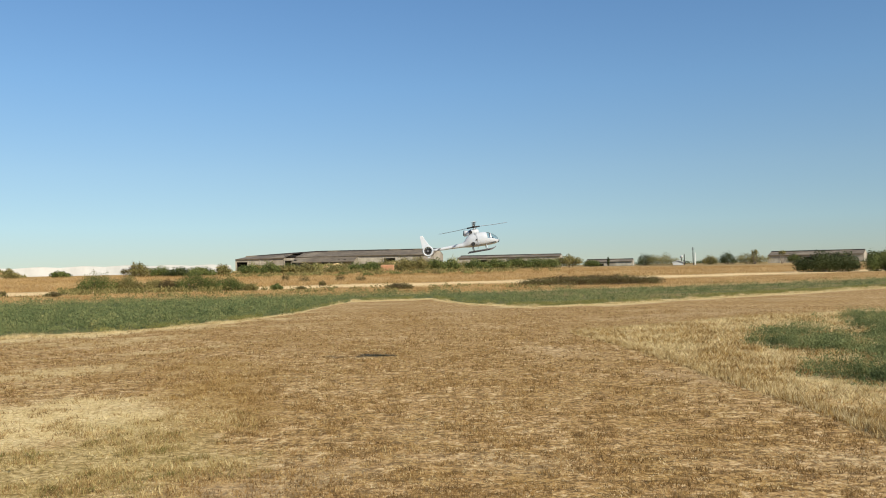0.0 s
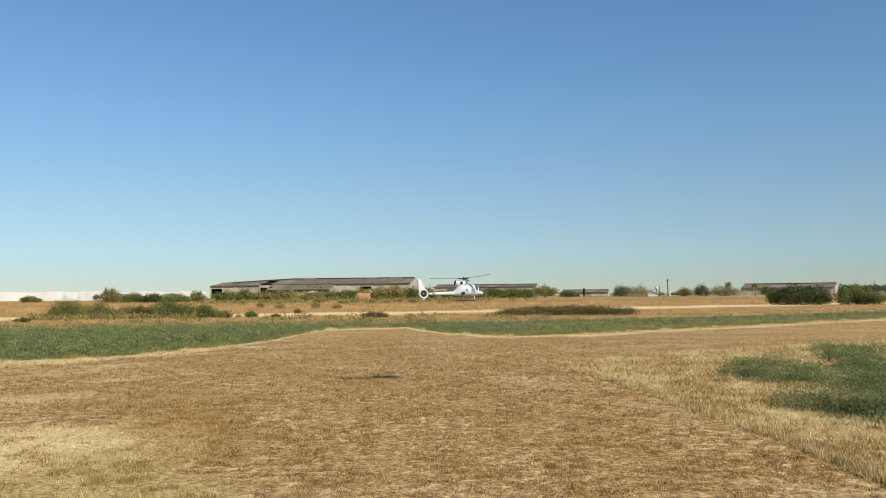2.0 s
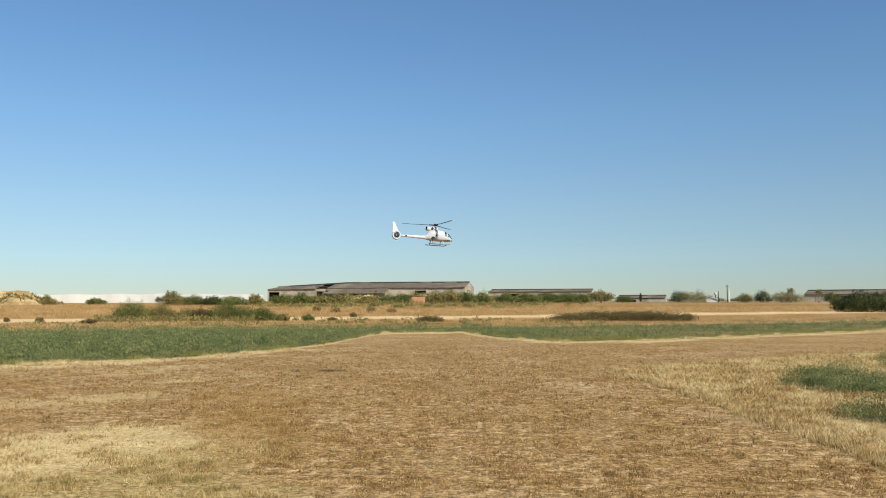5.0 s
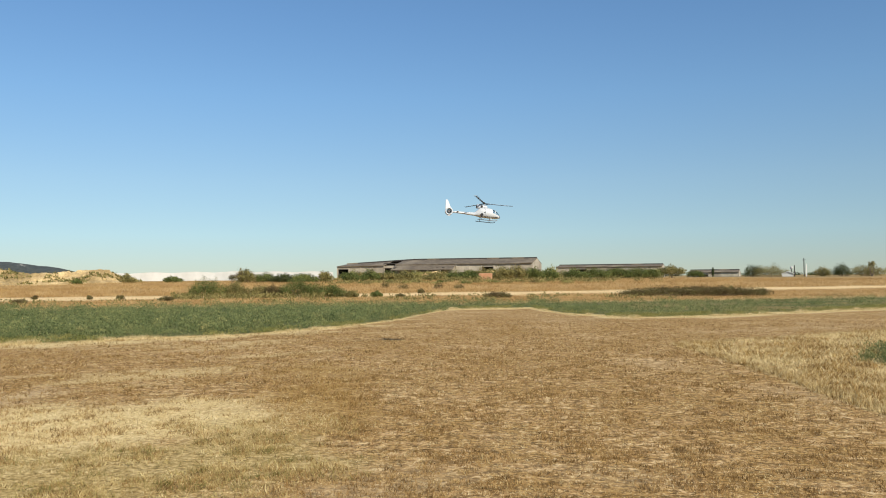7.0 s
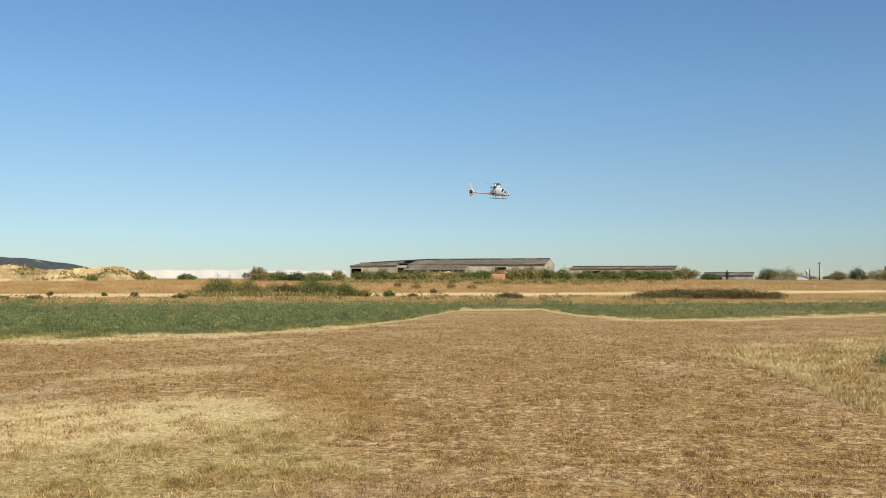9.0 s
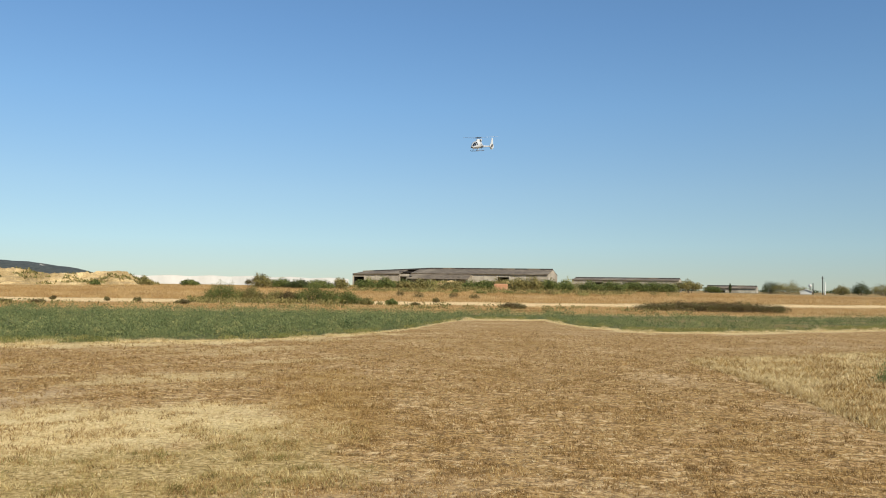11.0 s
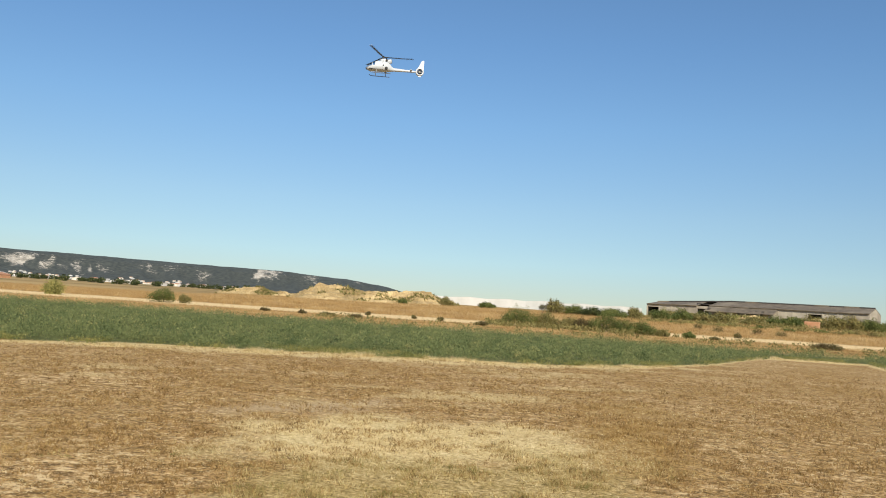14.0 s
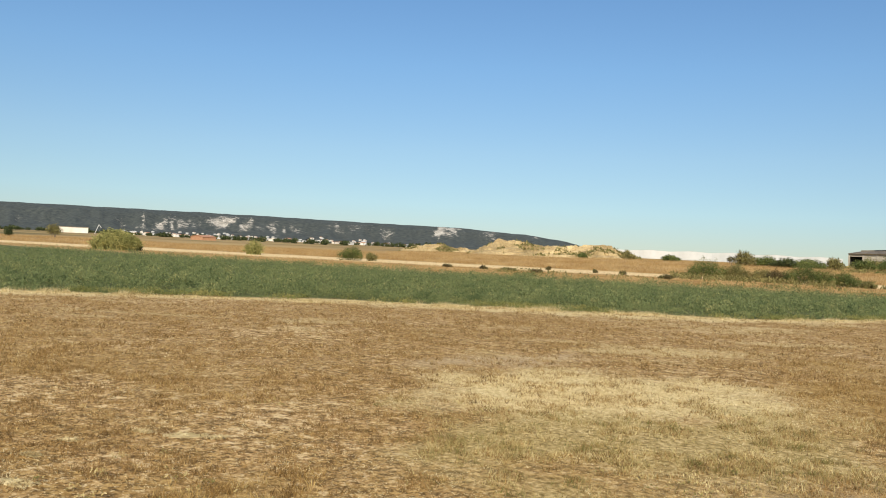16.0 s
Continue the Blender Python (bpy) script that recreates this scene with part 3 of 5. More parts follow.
def crown(rng, blobs, n, leaf, flat=0.5):
    """Leaves in the outer shells of several ellipsoids."""
    vol = np.array([b[3] * b[4] * b[5] for b in blobs]) ** 0.7
    idx = rng.choice(len(blobs), n, p=vol / vol.sum())
    B = np.array(blobs)[idx]
    d = rng.normal(size=(n, 3))
    d /= np.linalg.norm(d, axis=1, keepdims=True)
    lump = np.sin(d[:, :1] * 5 + idx[:, None]) * np.sin(d[:, 1:2] * 4 + 2 * idx[:, None]) * np.sin(d[:, 2:] * 5)
    rad = np.minimum(rng.random((n, 1)) ** 0.33 * (0.8 + 0.35 * rng.random((n, 1)) + 0.45 * lump), 1.1 + 0.05 * lump)
    c = B[:, :3] + d * B[:, 3:] * rad
    c[:, 2] = np.maximum(c[:, 2], 0.02 + leaf * rng.random(n))
    u = rng.normal(size=(n, 3))
    u /= np.linalg.norm(u, axis=1, keepdims=True)
    v = np.cross(u, d + 0.3 * rng.normal(size=(n, 3)))
    v /= np.linalg.norm(v, axis=1, keepdims=True) + 1e-6
    s = leaf * rng.uniform(0.5, 1.4, (n, 1))
    return np.stack([c - u * s, c + v * s * flat, c + u * s, c - v * s * flat], 1)


def limbs(rng, blobs, h, r0):
    out = []
    for b in blobs:
        p0 = Vector((b[0] * 0.25, b[1] * 0.25, -0.05))
        p2 = Vector((b[0], b[1], b[2] + b[5] * 0.3))
        p1 = p0.lerp(p2, 0.5) + Vector(rng.normal(size=3)) * 0.08 * h
        out.append(tube([p0, p1, p2], [r0, r0 * 0.6, r0 * 0.2], 6))
    return join(*out)


def bush(name, x, y, z, w, d, h, material, seed, label, category="bush", n=700, leaf=0.10, nb=6, group="", trunk=0.0, turn=0.0, fill=2.6):
    rng = np.random.default_rng(seed)
    blobs = []
    for i in range(nb):
        f = (i + 0.5) / nb - 0.5
        bh = (h - trunk) * rng.uniform(0.7, 1.0) * (1 - 1.5 * f * f)
        rx = w / nb * rng.uniform(0.9, 1.5) if nb > 3 else w * 0.3
        blobs.append((f * w * 0.85, rng.uniform(-0.25, 0.25) * d, trunk + bh * 0.48, rx, d * rng.uniform(0.3, 0.5), bh * 0.5))
    t = thing(name, pose(x, y, z, 0, 0, turn), label, category, group)
    part("stem", limbs(rng, blobs, h, 0.025 * h), M_TWIG, t)
    ob = new("crown", soup("crown", crown(rng, blobs, int(n * fill), leaf * 0.66), 4, material))
    ob.parent = t
    return t


def bare_tree(x, y, z, h, seed):
    rng = np.random.default_rng(seed)
    t = thing("bare_tree", pose(x, y, z), "leafless grey tree with fine branches above scrub", "tree")
    part("trunk", tube([(0, 0, -0.1), (0.05, 0, h * 0.25), (0.1, 0.05, h * 0.45)], [0.12, 0.10, 0.07], 7), M_TWIG, t)
    tw = []
    for i in range(46):
        a, e = rng.uniform(0, 6.28), rng.uniform(0.15, 1.3)
        b = Vector((0.1, 0.05, h * rng.uniform(0.2, 0.5)))
        tip = b + Vector((math.cos(a) * math.cos(e), math.sin(a) * math.cos(e), math.sin(e))) * h * rng.uniform(0.25, 0.55)
        m = b.lerp(tip, 0.5) + Vector(rng.normal(size=3)) * 0.06 * h
        tw.append(tube([b, m, tip], [0.05, 0.03, 0.012], 4))
        for k in range(3):
            tip2 = m + Vector(rng.normal(size=3)) * 0.16 * h
            tw.append(tube([m, tip2], [0.02, 0.008], 3))
    part("branches", join(*tw), M_TWIG, t)


def reeds(x, y, w, d, h, n, seed, label):
    rng = np.random.default_rng(seed)
    t = thing("reed_clump", pose(x, y, float(height(x, y))), label, "reeds")
    a, r = rng.uniform(0, 6.28, n), np.sqrt(rng.random(n))
    px, py = r * np.cos(a) * w / 2, r * np.sin(a) * d / 2
    hh = h * (1 - 0.6 * r ** 2) * rng.uniform(0.7, 1.1, n)
    lx, ly = rng.normal(size=n) * 0.25, rng.normal(size=n) * 0.25
    wd = 0.05
    b = rng.uniform(0, 6.28, n)
    p = np.stack([np.stack([px - np.cos(b) * wd, py - np.sin(b) * wd, np.zeros(n)], -1), np.stack([px + np.cos(b) * wd, py + np.sin(b) * wd, np.zeros(n)], -1), np.stack([px + lx, py + ly, hh], -1)], 1)
    ob = tagged(new("cane", soup("cane", p, 3, M_REED)), kind="stuff")
    ob.parent = t
    m = n * 3
    i = rng.integers(0, n, m)
    f = rng.uniform(0.35, 1.0, m)
    c = np.stack([px[i] + lx[i] * f, py[i] + ly[i] * f, hh[i] * f], -1)
    u = rng.normal(size=(m, 3))
    u[:, 2] = np.abs(u[:, 2]) * 0.8
    u /= np.linalg.norm(u, axis=1, keepdims=True)
    s = 0.28 * rng.uniform(0.5, 1.2, (m, 1))
    q = np.stack([c, c + u * s + np.array([0.03, 0.02, 0]), c + u * s * 1.5 - np.array([0, 0, 0.1])], 1)
    ob = tagged(new("foliage", soup("foliage", q, 3, M_REED)), kind="stuff")
    ob.parent = t


def build_bushes():
    G = "scrub along the field edge"
    row = [(22.4, 74, 2.85, 1.75, M_BUSH), (20.5, 75, 2.1, 1.35, M_OLIVE), (18.9, 74, 1.6, 1.2, M_OLIVE), (18.0, 73, 1.8, 1.1, M_BRAMBLE), (16.4, 72, 2.8, 1.75, M_BUSH), (15.3, 73, 1.2, 1.3, M_OLIVE), (14.3, 71, 2.1, 1.1, M_BUSH), (12.9, 70, 0.9, 0.55, M_OLIVE), (11.2, 71, 0.9, 0.5, M_BUSH)]
    for i, (a, r, w, h, m) in enumerate(row):
        bush("bush", *at(a, r), w * 1.1, w * 0.8, h * 1.2, m, 20 + i, "scrubby green bush in dry grass" if m is not M_OLIVE else "faded olive bush in dry grass", n=int(900 + 650 * w), leaf=0.07, group=G, turn=a)
    for i, (a, r, w, h) in enumerate([(25.0, 67, 0.8, 0.45), (33.5, 66, 1.0, 0.42), (35.5, 68, 1.1, 0.42), (24.8, 66, 0.8, 0.5), (27.7, 73, 0.6, 0.5), (32.6, 80, 0.6, 0.5), (29.5, 76, 0.5, 0.45), (9.6, 70, 0.7, 0.4), (8.2, 84, 0.7, 0.7), (7.0, 100, 1.1, 0.9), (9.4, 98, 1.3, 1.0), (5.6, 99, 1.2, 0.9), (10.6, 102, 0.9, 0.9), (37.0, 70, 0.7, 0.4), (39.5, 72, 0.8, 0.4)]):
        bush("bush", *at(a, r), w, w, h, M_BRAMBLE, 60 + i, "small dark brown bush in dry grass", n=240, leaf=0.07, nb=3, group=G)
    bush("bramble_bush", *at(3.0, 63.5), 2.0, 1.2, 0.68, M_BRAMBLE, 90, "low rust-brown bramble bush beside the crop", n=1100, leaf=0.06, turn=3)
    x, y, z = at(-10.0, 67)
    bush("bramble_hedge", x, y, z, 12.3, 2.4, 0.98, M_BRAMBLE, 91, "long low dark bramble hedge beside the crop", "hedge", n=6500, leaf=0.075, nb=16, turn=-6)
    bush("bush", *at(-24.5, 126), 8.6, 5, 3.35, M_DARKLEAF, 92, "large rounded dark olive bush in dry grass", n=5200, leaf=0.17, nb=7, group=G, turn=-24)
    bush("bush", *at(-27.95, 126), 5.6, 4, 2.95, M_BUSH, 93, "large dark green bush in dry grass", n=4200, leaf=0.16, nb=6, group=G, turn=-24)
    bush("bush", *at(46.0, 84), 2.35, 1.9, 1.75, M_BUSH, 94, "rounded green bush at the field edge", n=1500, leaf=0.085, nb=5, group=G, turn=46)
    bush("bush", *at(44.7, 85), 1.3, 1.2, 1.2, M_OLIVE, 95, "faded olive bush at the field edge", n=600, leaf=0.085, nb=3, group=G)
    bush("tree", *at(64.5, 172), 2.4, 2.2, 3.0, M_OLIVE, 96, "small yellowing tree in dry grass", "tree", n=900, leaf=0.14, nb=4, trunk=0.6)
    bush("bush", *at(66.9, 170), 2.0, 2, 1.8, M_DARKLEAF, 97, "dark green bush in dry grass", n=600, leaf=0.13, nb=3, group=G)
    reeds(*at(61.0, 90)[:2], 6.2, 3.6, 2.0, 3400, 98, "tall yellow-green giant cane clump")
    reeds(*at(52.4, 95)[:2], 1.8, 1.4, 1.7, 420, 99, "small pale giant cane clump")
    bush("bush", *at(60.0, 89), 1.6, 1.4, 0.8, M_DARKLEAF, 100, "dark scrub at the foot of the cane", n=400, leaf=0.1, nb=3, group=G)
    S = "scrub before the sheds"
    far = [(19.9, 150, 2.6, 2.0, M_OLIVE), (18.7, 152, 3.0, 1.5, M_BUSH), (17.4, 150, 3.2, 1.2, M_DARKLEAF), (16.0, 150, 3.6, 1.3, M_BUSH), (14.6, 150, 1.8, 1.8, M_OLIVE), (12.9, 158, 2.6, 1.6, M_BUSH), (11.6, 160, 3.0, 1.9, M_BUSH), (10.4, 160, 2.4, 1.5, M_OLIVE), (9.2, 165, 3.0, 1.7, M_OLIVE), (7.4, 165, 2.6, 1.1, M_OLIVE), (5.9, 165, 2.2, 1.3, M_BUSH), (4.9, 166, 2.8, 1.7, M_BUSH), (2.6, 166, 3.0, 2.2, M_OLIVE), (1.6, 166, 3.2, 2.5, M_OLIVE), (0.5, 167, 3.4, 2.2, M_BUSH), (-0.6, 170, 2.6, 1.8, M_BUSH), (-2.4, 180, 4.6, 1.8, M_BUSH), (-3.8, 182, 4.2, 2.0, M_BUSH), (-5.0, 184, 4.2, 2.1, M_BUSH), (-6.2, 185, 4.0, 2.0, M_BUSH), (-7.2, 186, 3.0, 1.9, M_BUSH), (-10.0, 250, 3.6, 1.8, M_BUSH), (-13.5, 270, 3.6, 3.2, M_DARKLEAF), (-14.6, 270, 7.5, 2.9, M_OLIVE), (-17.6, 250, 3.2, 2.0, M_OLIVE), (-18.7, 250, 3.2, 3.2, M_DARKLEAF), (-20.1, 240, 6.4, 2.8, M_OLIVE), (-22.6, 300, 3, 2.6, M_BUSH), (24.4, 165, 2.4, 1.0, M_BUSH), (27.2, 168, 2.0, 1.4, M_OLIVE), (30.2, 172, 1.2, 1.0, M_BUSH)]
    for i, (a, r, w, h, m) in enumerate(far):
        bush("shrub", *at(a, r), w * 1.25, w, h * 1.45, m, 130 + i, "dry olive shrub on the bank" if m is M_OLIVE else "green shrub on the bank", "shrub", n=int(260 + 130 * w), leaf=0.2, nb=4, group=S, turn=a, fill=4.0)
    bush("tree", *at(-8.55, 190), 5.2, 4.5, 3.4, M_OLIVE, 170, "broad tree with yellowing leaves beside the shed", "tree", n=1500, leaf=0.2, nb=5, trunk=0.6)
    x, y, z = at(20.2, 150)
    bare_tree(x, y, z, 2.9, 171)
    bush("tree", *at(20.75, 151), 1.5, 1.4, 2.0, M_BRAMBLE, 172, "half-leafless small tree above scrub", "tree", n=260, leaf=0.12, nb=3, trunk=0.5)
    bush("cypress", *at(-11.1, 320), 1.6, 1.6, 4.6, M_DARKLEAF, 173, "slim dark cypress by a low roof", "tree", n=500, leaf=0.2, nb=1)
    for a, r, h, s in [(-20.35, 236, 4.2, 174), (-21.95, 240, 4.0, 175)]:
        bush("tree", *at(a, r), 1.7, 1.6, h, M_OLIVE, s, "thin tree with sparse crown above dry scrub", "tree", n=170, leaf=0.2, nb=3, trunk=h * 0.55)
    for i in range(20):
        a = 13.3 - i * 0.72 + 0.25 * math.sin(i * 2.9)
        bush("shrub", *at(a, 205 + 6 * math.sin(i * 1.3)), 3.4, 2.4, 2.6 + 0.9 * math.sin(i * 2.1) + (0.6 if i > 12 else 0), (M_BUSH, M_OLIVE, M_BUSH, M_REED)[i % 4], 300 + i, "overgrown shrub against the derelict shed", "shrub", n=420, leaf=0.2, nb=4, group=S)
    for i in range(11):
        bush("shrub", *at(-1.6 - i * 0.58, 270 + 5 * math.sin(i * 1.9)), 4.4, 2.6, 3.3 + 0.5 * math.sin(i * 2.4), M_BUSH if i % 3 else M_OLIVE, 330 + i, "green shrub in a hedge before the low shed", "shrub", n=420, leaf=0.24, nb=4, group=S)
    for i in range(7):
        bush("tree", *at(0.45 - i * 0.28, 330 + 6 * (i % 3)), 3.4, 3, 4.4 - 0.25 * (i % 2), M_BUSH, 240 + i, "tree in a hedge between the sheds", "tree", n=220, leaf=0.3, nb=3, group="hedge between sheds")
    for i in range(26):
        a = 13.6 - i * 0.62 + 0.2 * math.sin(i * 2.3)
        bush("weed_bush", *at(a, 128 + 14 * math.sin(i * 1.7)), 1.5, 1.2, 0.75 + 0.25 * math.sin(i * 3.1), (M_OLIVE, M_REED, M_BUSH)[i % 3], 260 + i, "pale dry weed bush on the bank", "shrub", n=140, leaf=0.12, nb=3, group="weeds on the bank")
    rng = np.random.default_rng(5)
    kinds = [bush("tree", *at(-26.0, 420), 8, 6, 6.0, M_DARKLEAF, 180, "dark tree in a distant tree line", "tree", n=330, leaf=0.6, nb=4, group="distant tree line", trunk=0.5, fill=1.0),
             bush("tree", *at(-27.2, 425), 7, 6, 5.2, M_BUSH, 181, "dark tree in a distant tree line", "tree", n=330, leaf=0.6, nb=5, group="distant tree line", trunk=0.5, fill=1.0)]
    for i in range(34):
        a = -23.5 - i * 0.36 + rng.uniform(-0.1, 0.1)
        x, y, z = at(a, rng.uniform(400, 470))
        copy_thing(kinds[i % 2], pose(x, y, z, 0, 0, rng.uniform(0, 360)))
    for i in range(60):
        a = rng.uniform(-31, 34)
        x, y, z = at(a, rng.uniform(620, 760))
        copy_thing(kinds[i % 2], pose(x, y, z - 2.0, 0, 0, rng.uniform(0, 360)))


build_bushes()


def build_straw_clumps():
    rng = np.random.default_rng(44)
    for x, y, w, turn in ((-6.62, 3.62, 0.16, 20), (-6.30, 3.80, 0.34, 48), (-6.45, 2.62, 0.17, 30), (-6.72, 3.02, 0.16, 50), (-5.85, 2.25, 0.3, 20), (-6.05, 3.95, 0.14, 60)):
        t = thing("straw_clump", pose(x, y, float(height(x, y)), 0, 0, turn), "flat clump of bleached straw on brown stubble", "straw", "straw clumps")
        u, v = np.meshgrid(np.linspace(-1, 1, 12), np.linspace(-1, 1, 8))
        zz = 0.014 * np.clip(1 - u * u - v * v, -0.2, 1) + 0.006 * rng.normal(size=u.shape)
        idx = np.arange(96).reshape(8, 12)
        F = np.stack([idx[:-1, :-1], idx[:-1, 1:], idx[1:, 1:], idx[1:, :-1]], -1).reshape(-1, 4).tolist()
        part("mat", (np.stack([u * w / 2, v * w / 4, zz], -1).reshape(-1, 3).tolist(), F), M_STRAW, t)
        n = 220
        px, py = rng.normal(size=n) * w * 0.27, rng.normal(size=n) * w * 0.13
        b, l = rng.uniform(0, 6.28, n), rng.uniform(0.03, 0.08, n)
        c = np.stack([px, py, np.full(n, 0.004)], -1)
        e = np.stack([np.cos(b) * l, np.sin(b) * l, rng.uniform(0.004, 0.025, n)], -1)
        k = np.stack([-np.sin(b) * 0.004, np.cos(b) * 0.004, np.zeros(n)], -1)
        ob = new("straw_litter", soup("straw_litter", np.stack([c - k, c + k, c + e], 1), 3, M_STRAW))
        ob.parent = t
        tagged(ob, kind="stuff")


build_straw_clumps()


# ---- buildings ----
def shed(x0, y0, x1, y1, eave, ridge, depth, bays, low, openings, holes, seed, label, leanto=()):
    """A long gabled shed between two front corners: bays of wall panels and roof sheets; low: share of the bays at the start with a lower ridge."""
    rng = np.random.default_rng(seed)
    L = math.hypot(x1 - x0, y1 - y0)
    z = float(height((x0 + x1) / 2, (y0 + y1) / 2)) - 0.1
    t = thing("shed", pose(x0, y0, z, 0, 0, math.degrees(math.atan2(y1 - y0, x1 - x0))), label, "shed")
    e, bw = eave - z, L / bays
    for i in range(bays):
        a, b = i * bw, (i + 1) * bw
        fall = [max(0.0, 1 - q / (low * bays)) * 1.05 if low else 0.0 for q in (i, i + 1)]
        rg, rg1 = (ridge - z - f for f in fall)
        ee = e - 0.3 * fall[0] + rng.uniform(-0.06, 0.06)
        if i not in openings:
            part("wall_panel", box((a + b) / 2, 0.1, ee / 2, bw - 0.12, 0.2, ee), M_CONC, t)
        else:
            part("lintel", box((a + b) / 2, 0.1, ee - 0.35, bw - 0.12, 0.25, 0.7), M_CONC, t)
        part("post", box(a, 0.08, ee / 2, 0.3, 0.4, ee), M_CONC, t)
        part("back_panel", box((a + b) / 2, depth - 0.1, ee / 2, bw, 0.2, ee), M_CONC, t)
        for side in (0, 1):
            if side == 0 and i in holes:
                for k in range(4):
                    if rng.random() < 0.6:
                        f0 = k / 4
                        part("rafter", box(a + bw * f0, depth / 4, (ee + rg) / 2, 0.15, depth / 2, 0.2), M_DARKIN, t)
                continue
            y_e, y_r = (-0.5, depth / 2) if side == 0 else (depth + 0.5, depth / 2)
            sag = rng.uniform(-0.1, 0.05)
            V = [(a - 0.06, y_e, ee), (b + 0.06, y_e, ee + sag * 0.4), (b + 0.06, y_r, rg1), (a - 0.06, y_r, rg)]
            V += [(p[0], p[1], p[2] + 0.12) for p in V]
            part("roof_sheet", (V, box(0, 0, 0, 1, 1, 1)[1]), M_ROOF, t)
        cap = box((a + b) / 2, depth / 2, 0, bw - 0.02, 0.9, 0.34)
        part("ridge_cap", ([(p[0], p[1], p[2] + 0.2 + (rg if p[0] < (a + b) / 2 else rg1)) for p in cap[0]], cap[1]), M_DARKIN if rng.random() < 0.85 else M_ROOF, t)
        if i in leanto:
            V = [(a, -4.6, ee - 1.5), (b, -4.6, ee - 1.55), (b, -0.55, ee - 0.25), (a, -0.55, ee - 0.25)]
            V += [(p[0], p[1], p[2] + 0.1) for p in V]
            part("lean_to_roof", (V, box(0, 0, 0, 1, 1, 1)[1]), M_ROOF, t)
            part("lean_to_post", box(a + 0.1, -4.4, (ee - 1.5) / 2, 0.22, 0.22, ee - 1.5), M_CONC, t)
            for k in range(int(rng.integers(0, 3))):
                part("torn_sheet", box(a + bw * rng.uniform(0.15, 0.85), -2.5, ee - 0.76, bw * 0.16, rng.uniform(0.8, 2.6), 0.08), M_CONC if k % 2 else M_DARKIN, t, at=pose(0, 0, 0, 0, rng.uniform(-0.3, 0.3), 0))
    part("gable", prism([(0, 0), (depth, 0), (depth, e), (depth / 2, ridge - z - 0.1), (0, e)], -0.1, 0.1), M_CONC, t, at=pose(L, 0, 0, 0, 0, 90))
    part("gable", prism([(0, 0), (depth, 0), (depth, e), (depth / 2, ridge - z - (1.15 if low else 0.1)), (0, e - (0.35 if low else 0))], -0.1, 0.1), M_DARKIN, t, at=pose(0, 0, 0, 0, 0, 90))
    part("floor_slab", box(L / 2, depth / 2, 0.05, L, depth, 0.12), M_CONC, t)
    return t


def gable_house(name, m, w, d, h, rise, wall, roof, label, category, group="", over=0.3):
    t = thing(name, m, label, category, group)
    part("wall", prism([(-w / 2, 0), (w / 2, 0), (w / 2, h), (0, h + rise), (-w / 2, h)], -d / 2, d / 2), wall, t)
    for s in (-1, 1):
        V = [(s * (w / 2 + over), -d / 2 - over, h - rise * 2 * over / w), (s * (w / 2 + over), d / 2 + over, h - rise * 2 * over / w), (0, d / 2 + over, h + rise + 0.02), (0, -d / 2 - over, h + rise + 0.02)]
        V += [(p[0], p[1], p[2] + 0.15) for p in V]
        part("roof", (V, box(0, 0, 0, 1, 1, 1)[1]), roof, t)
    return t


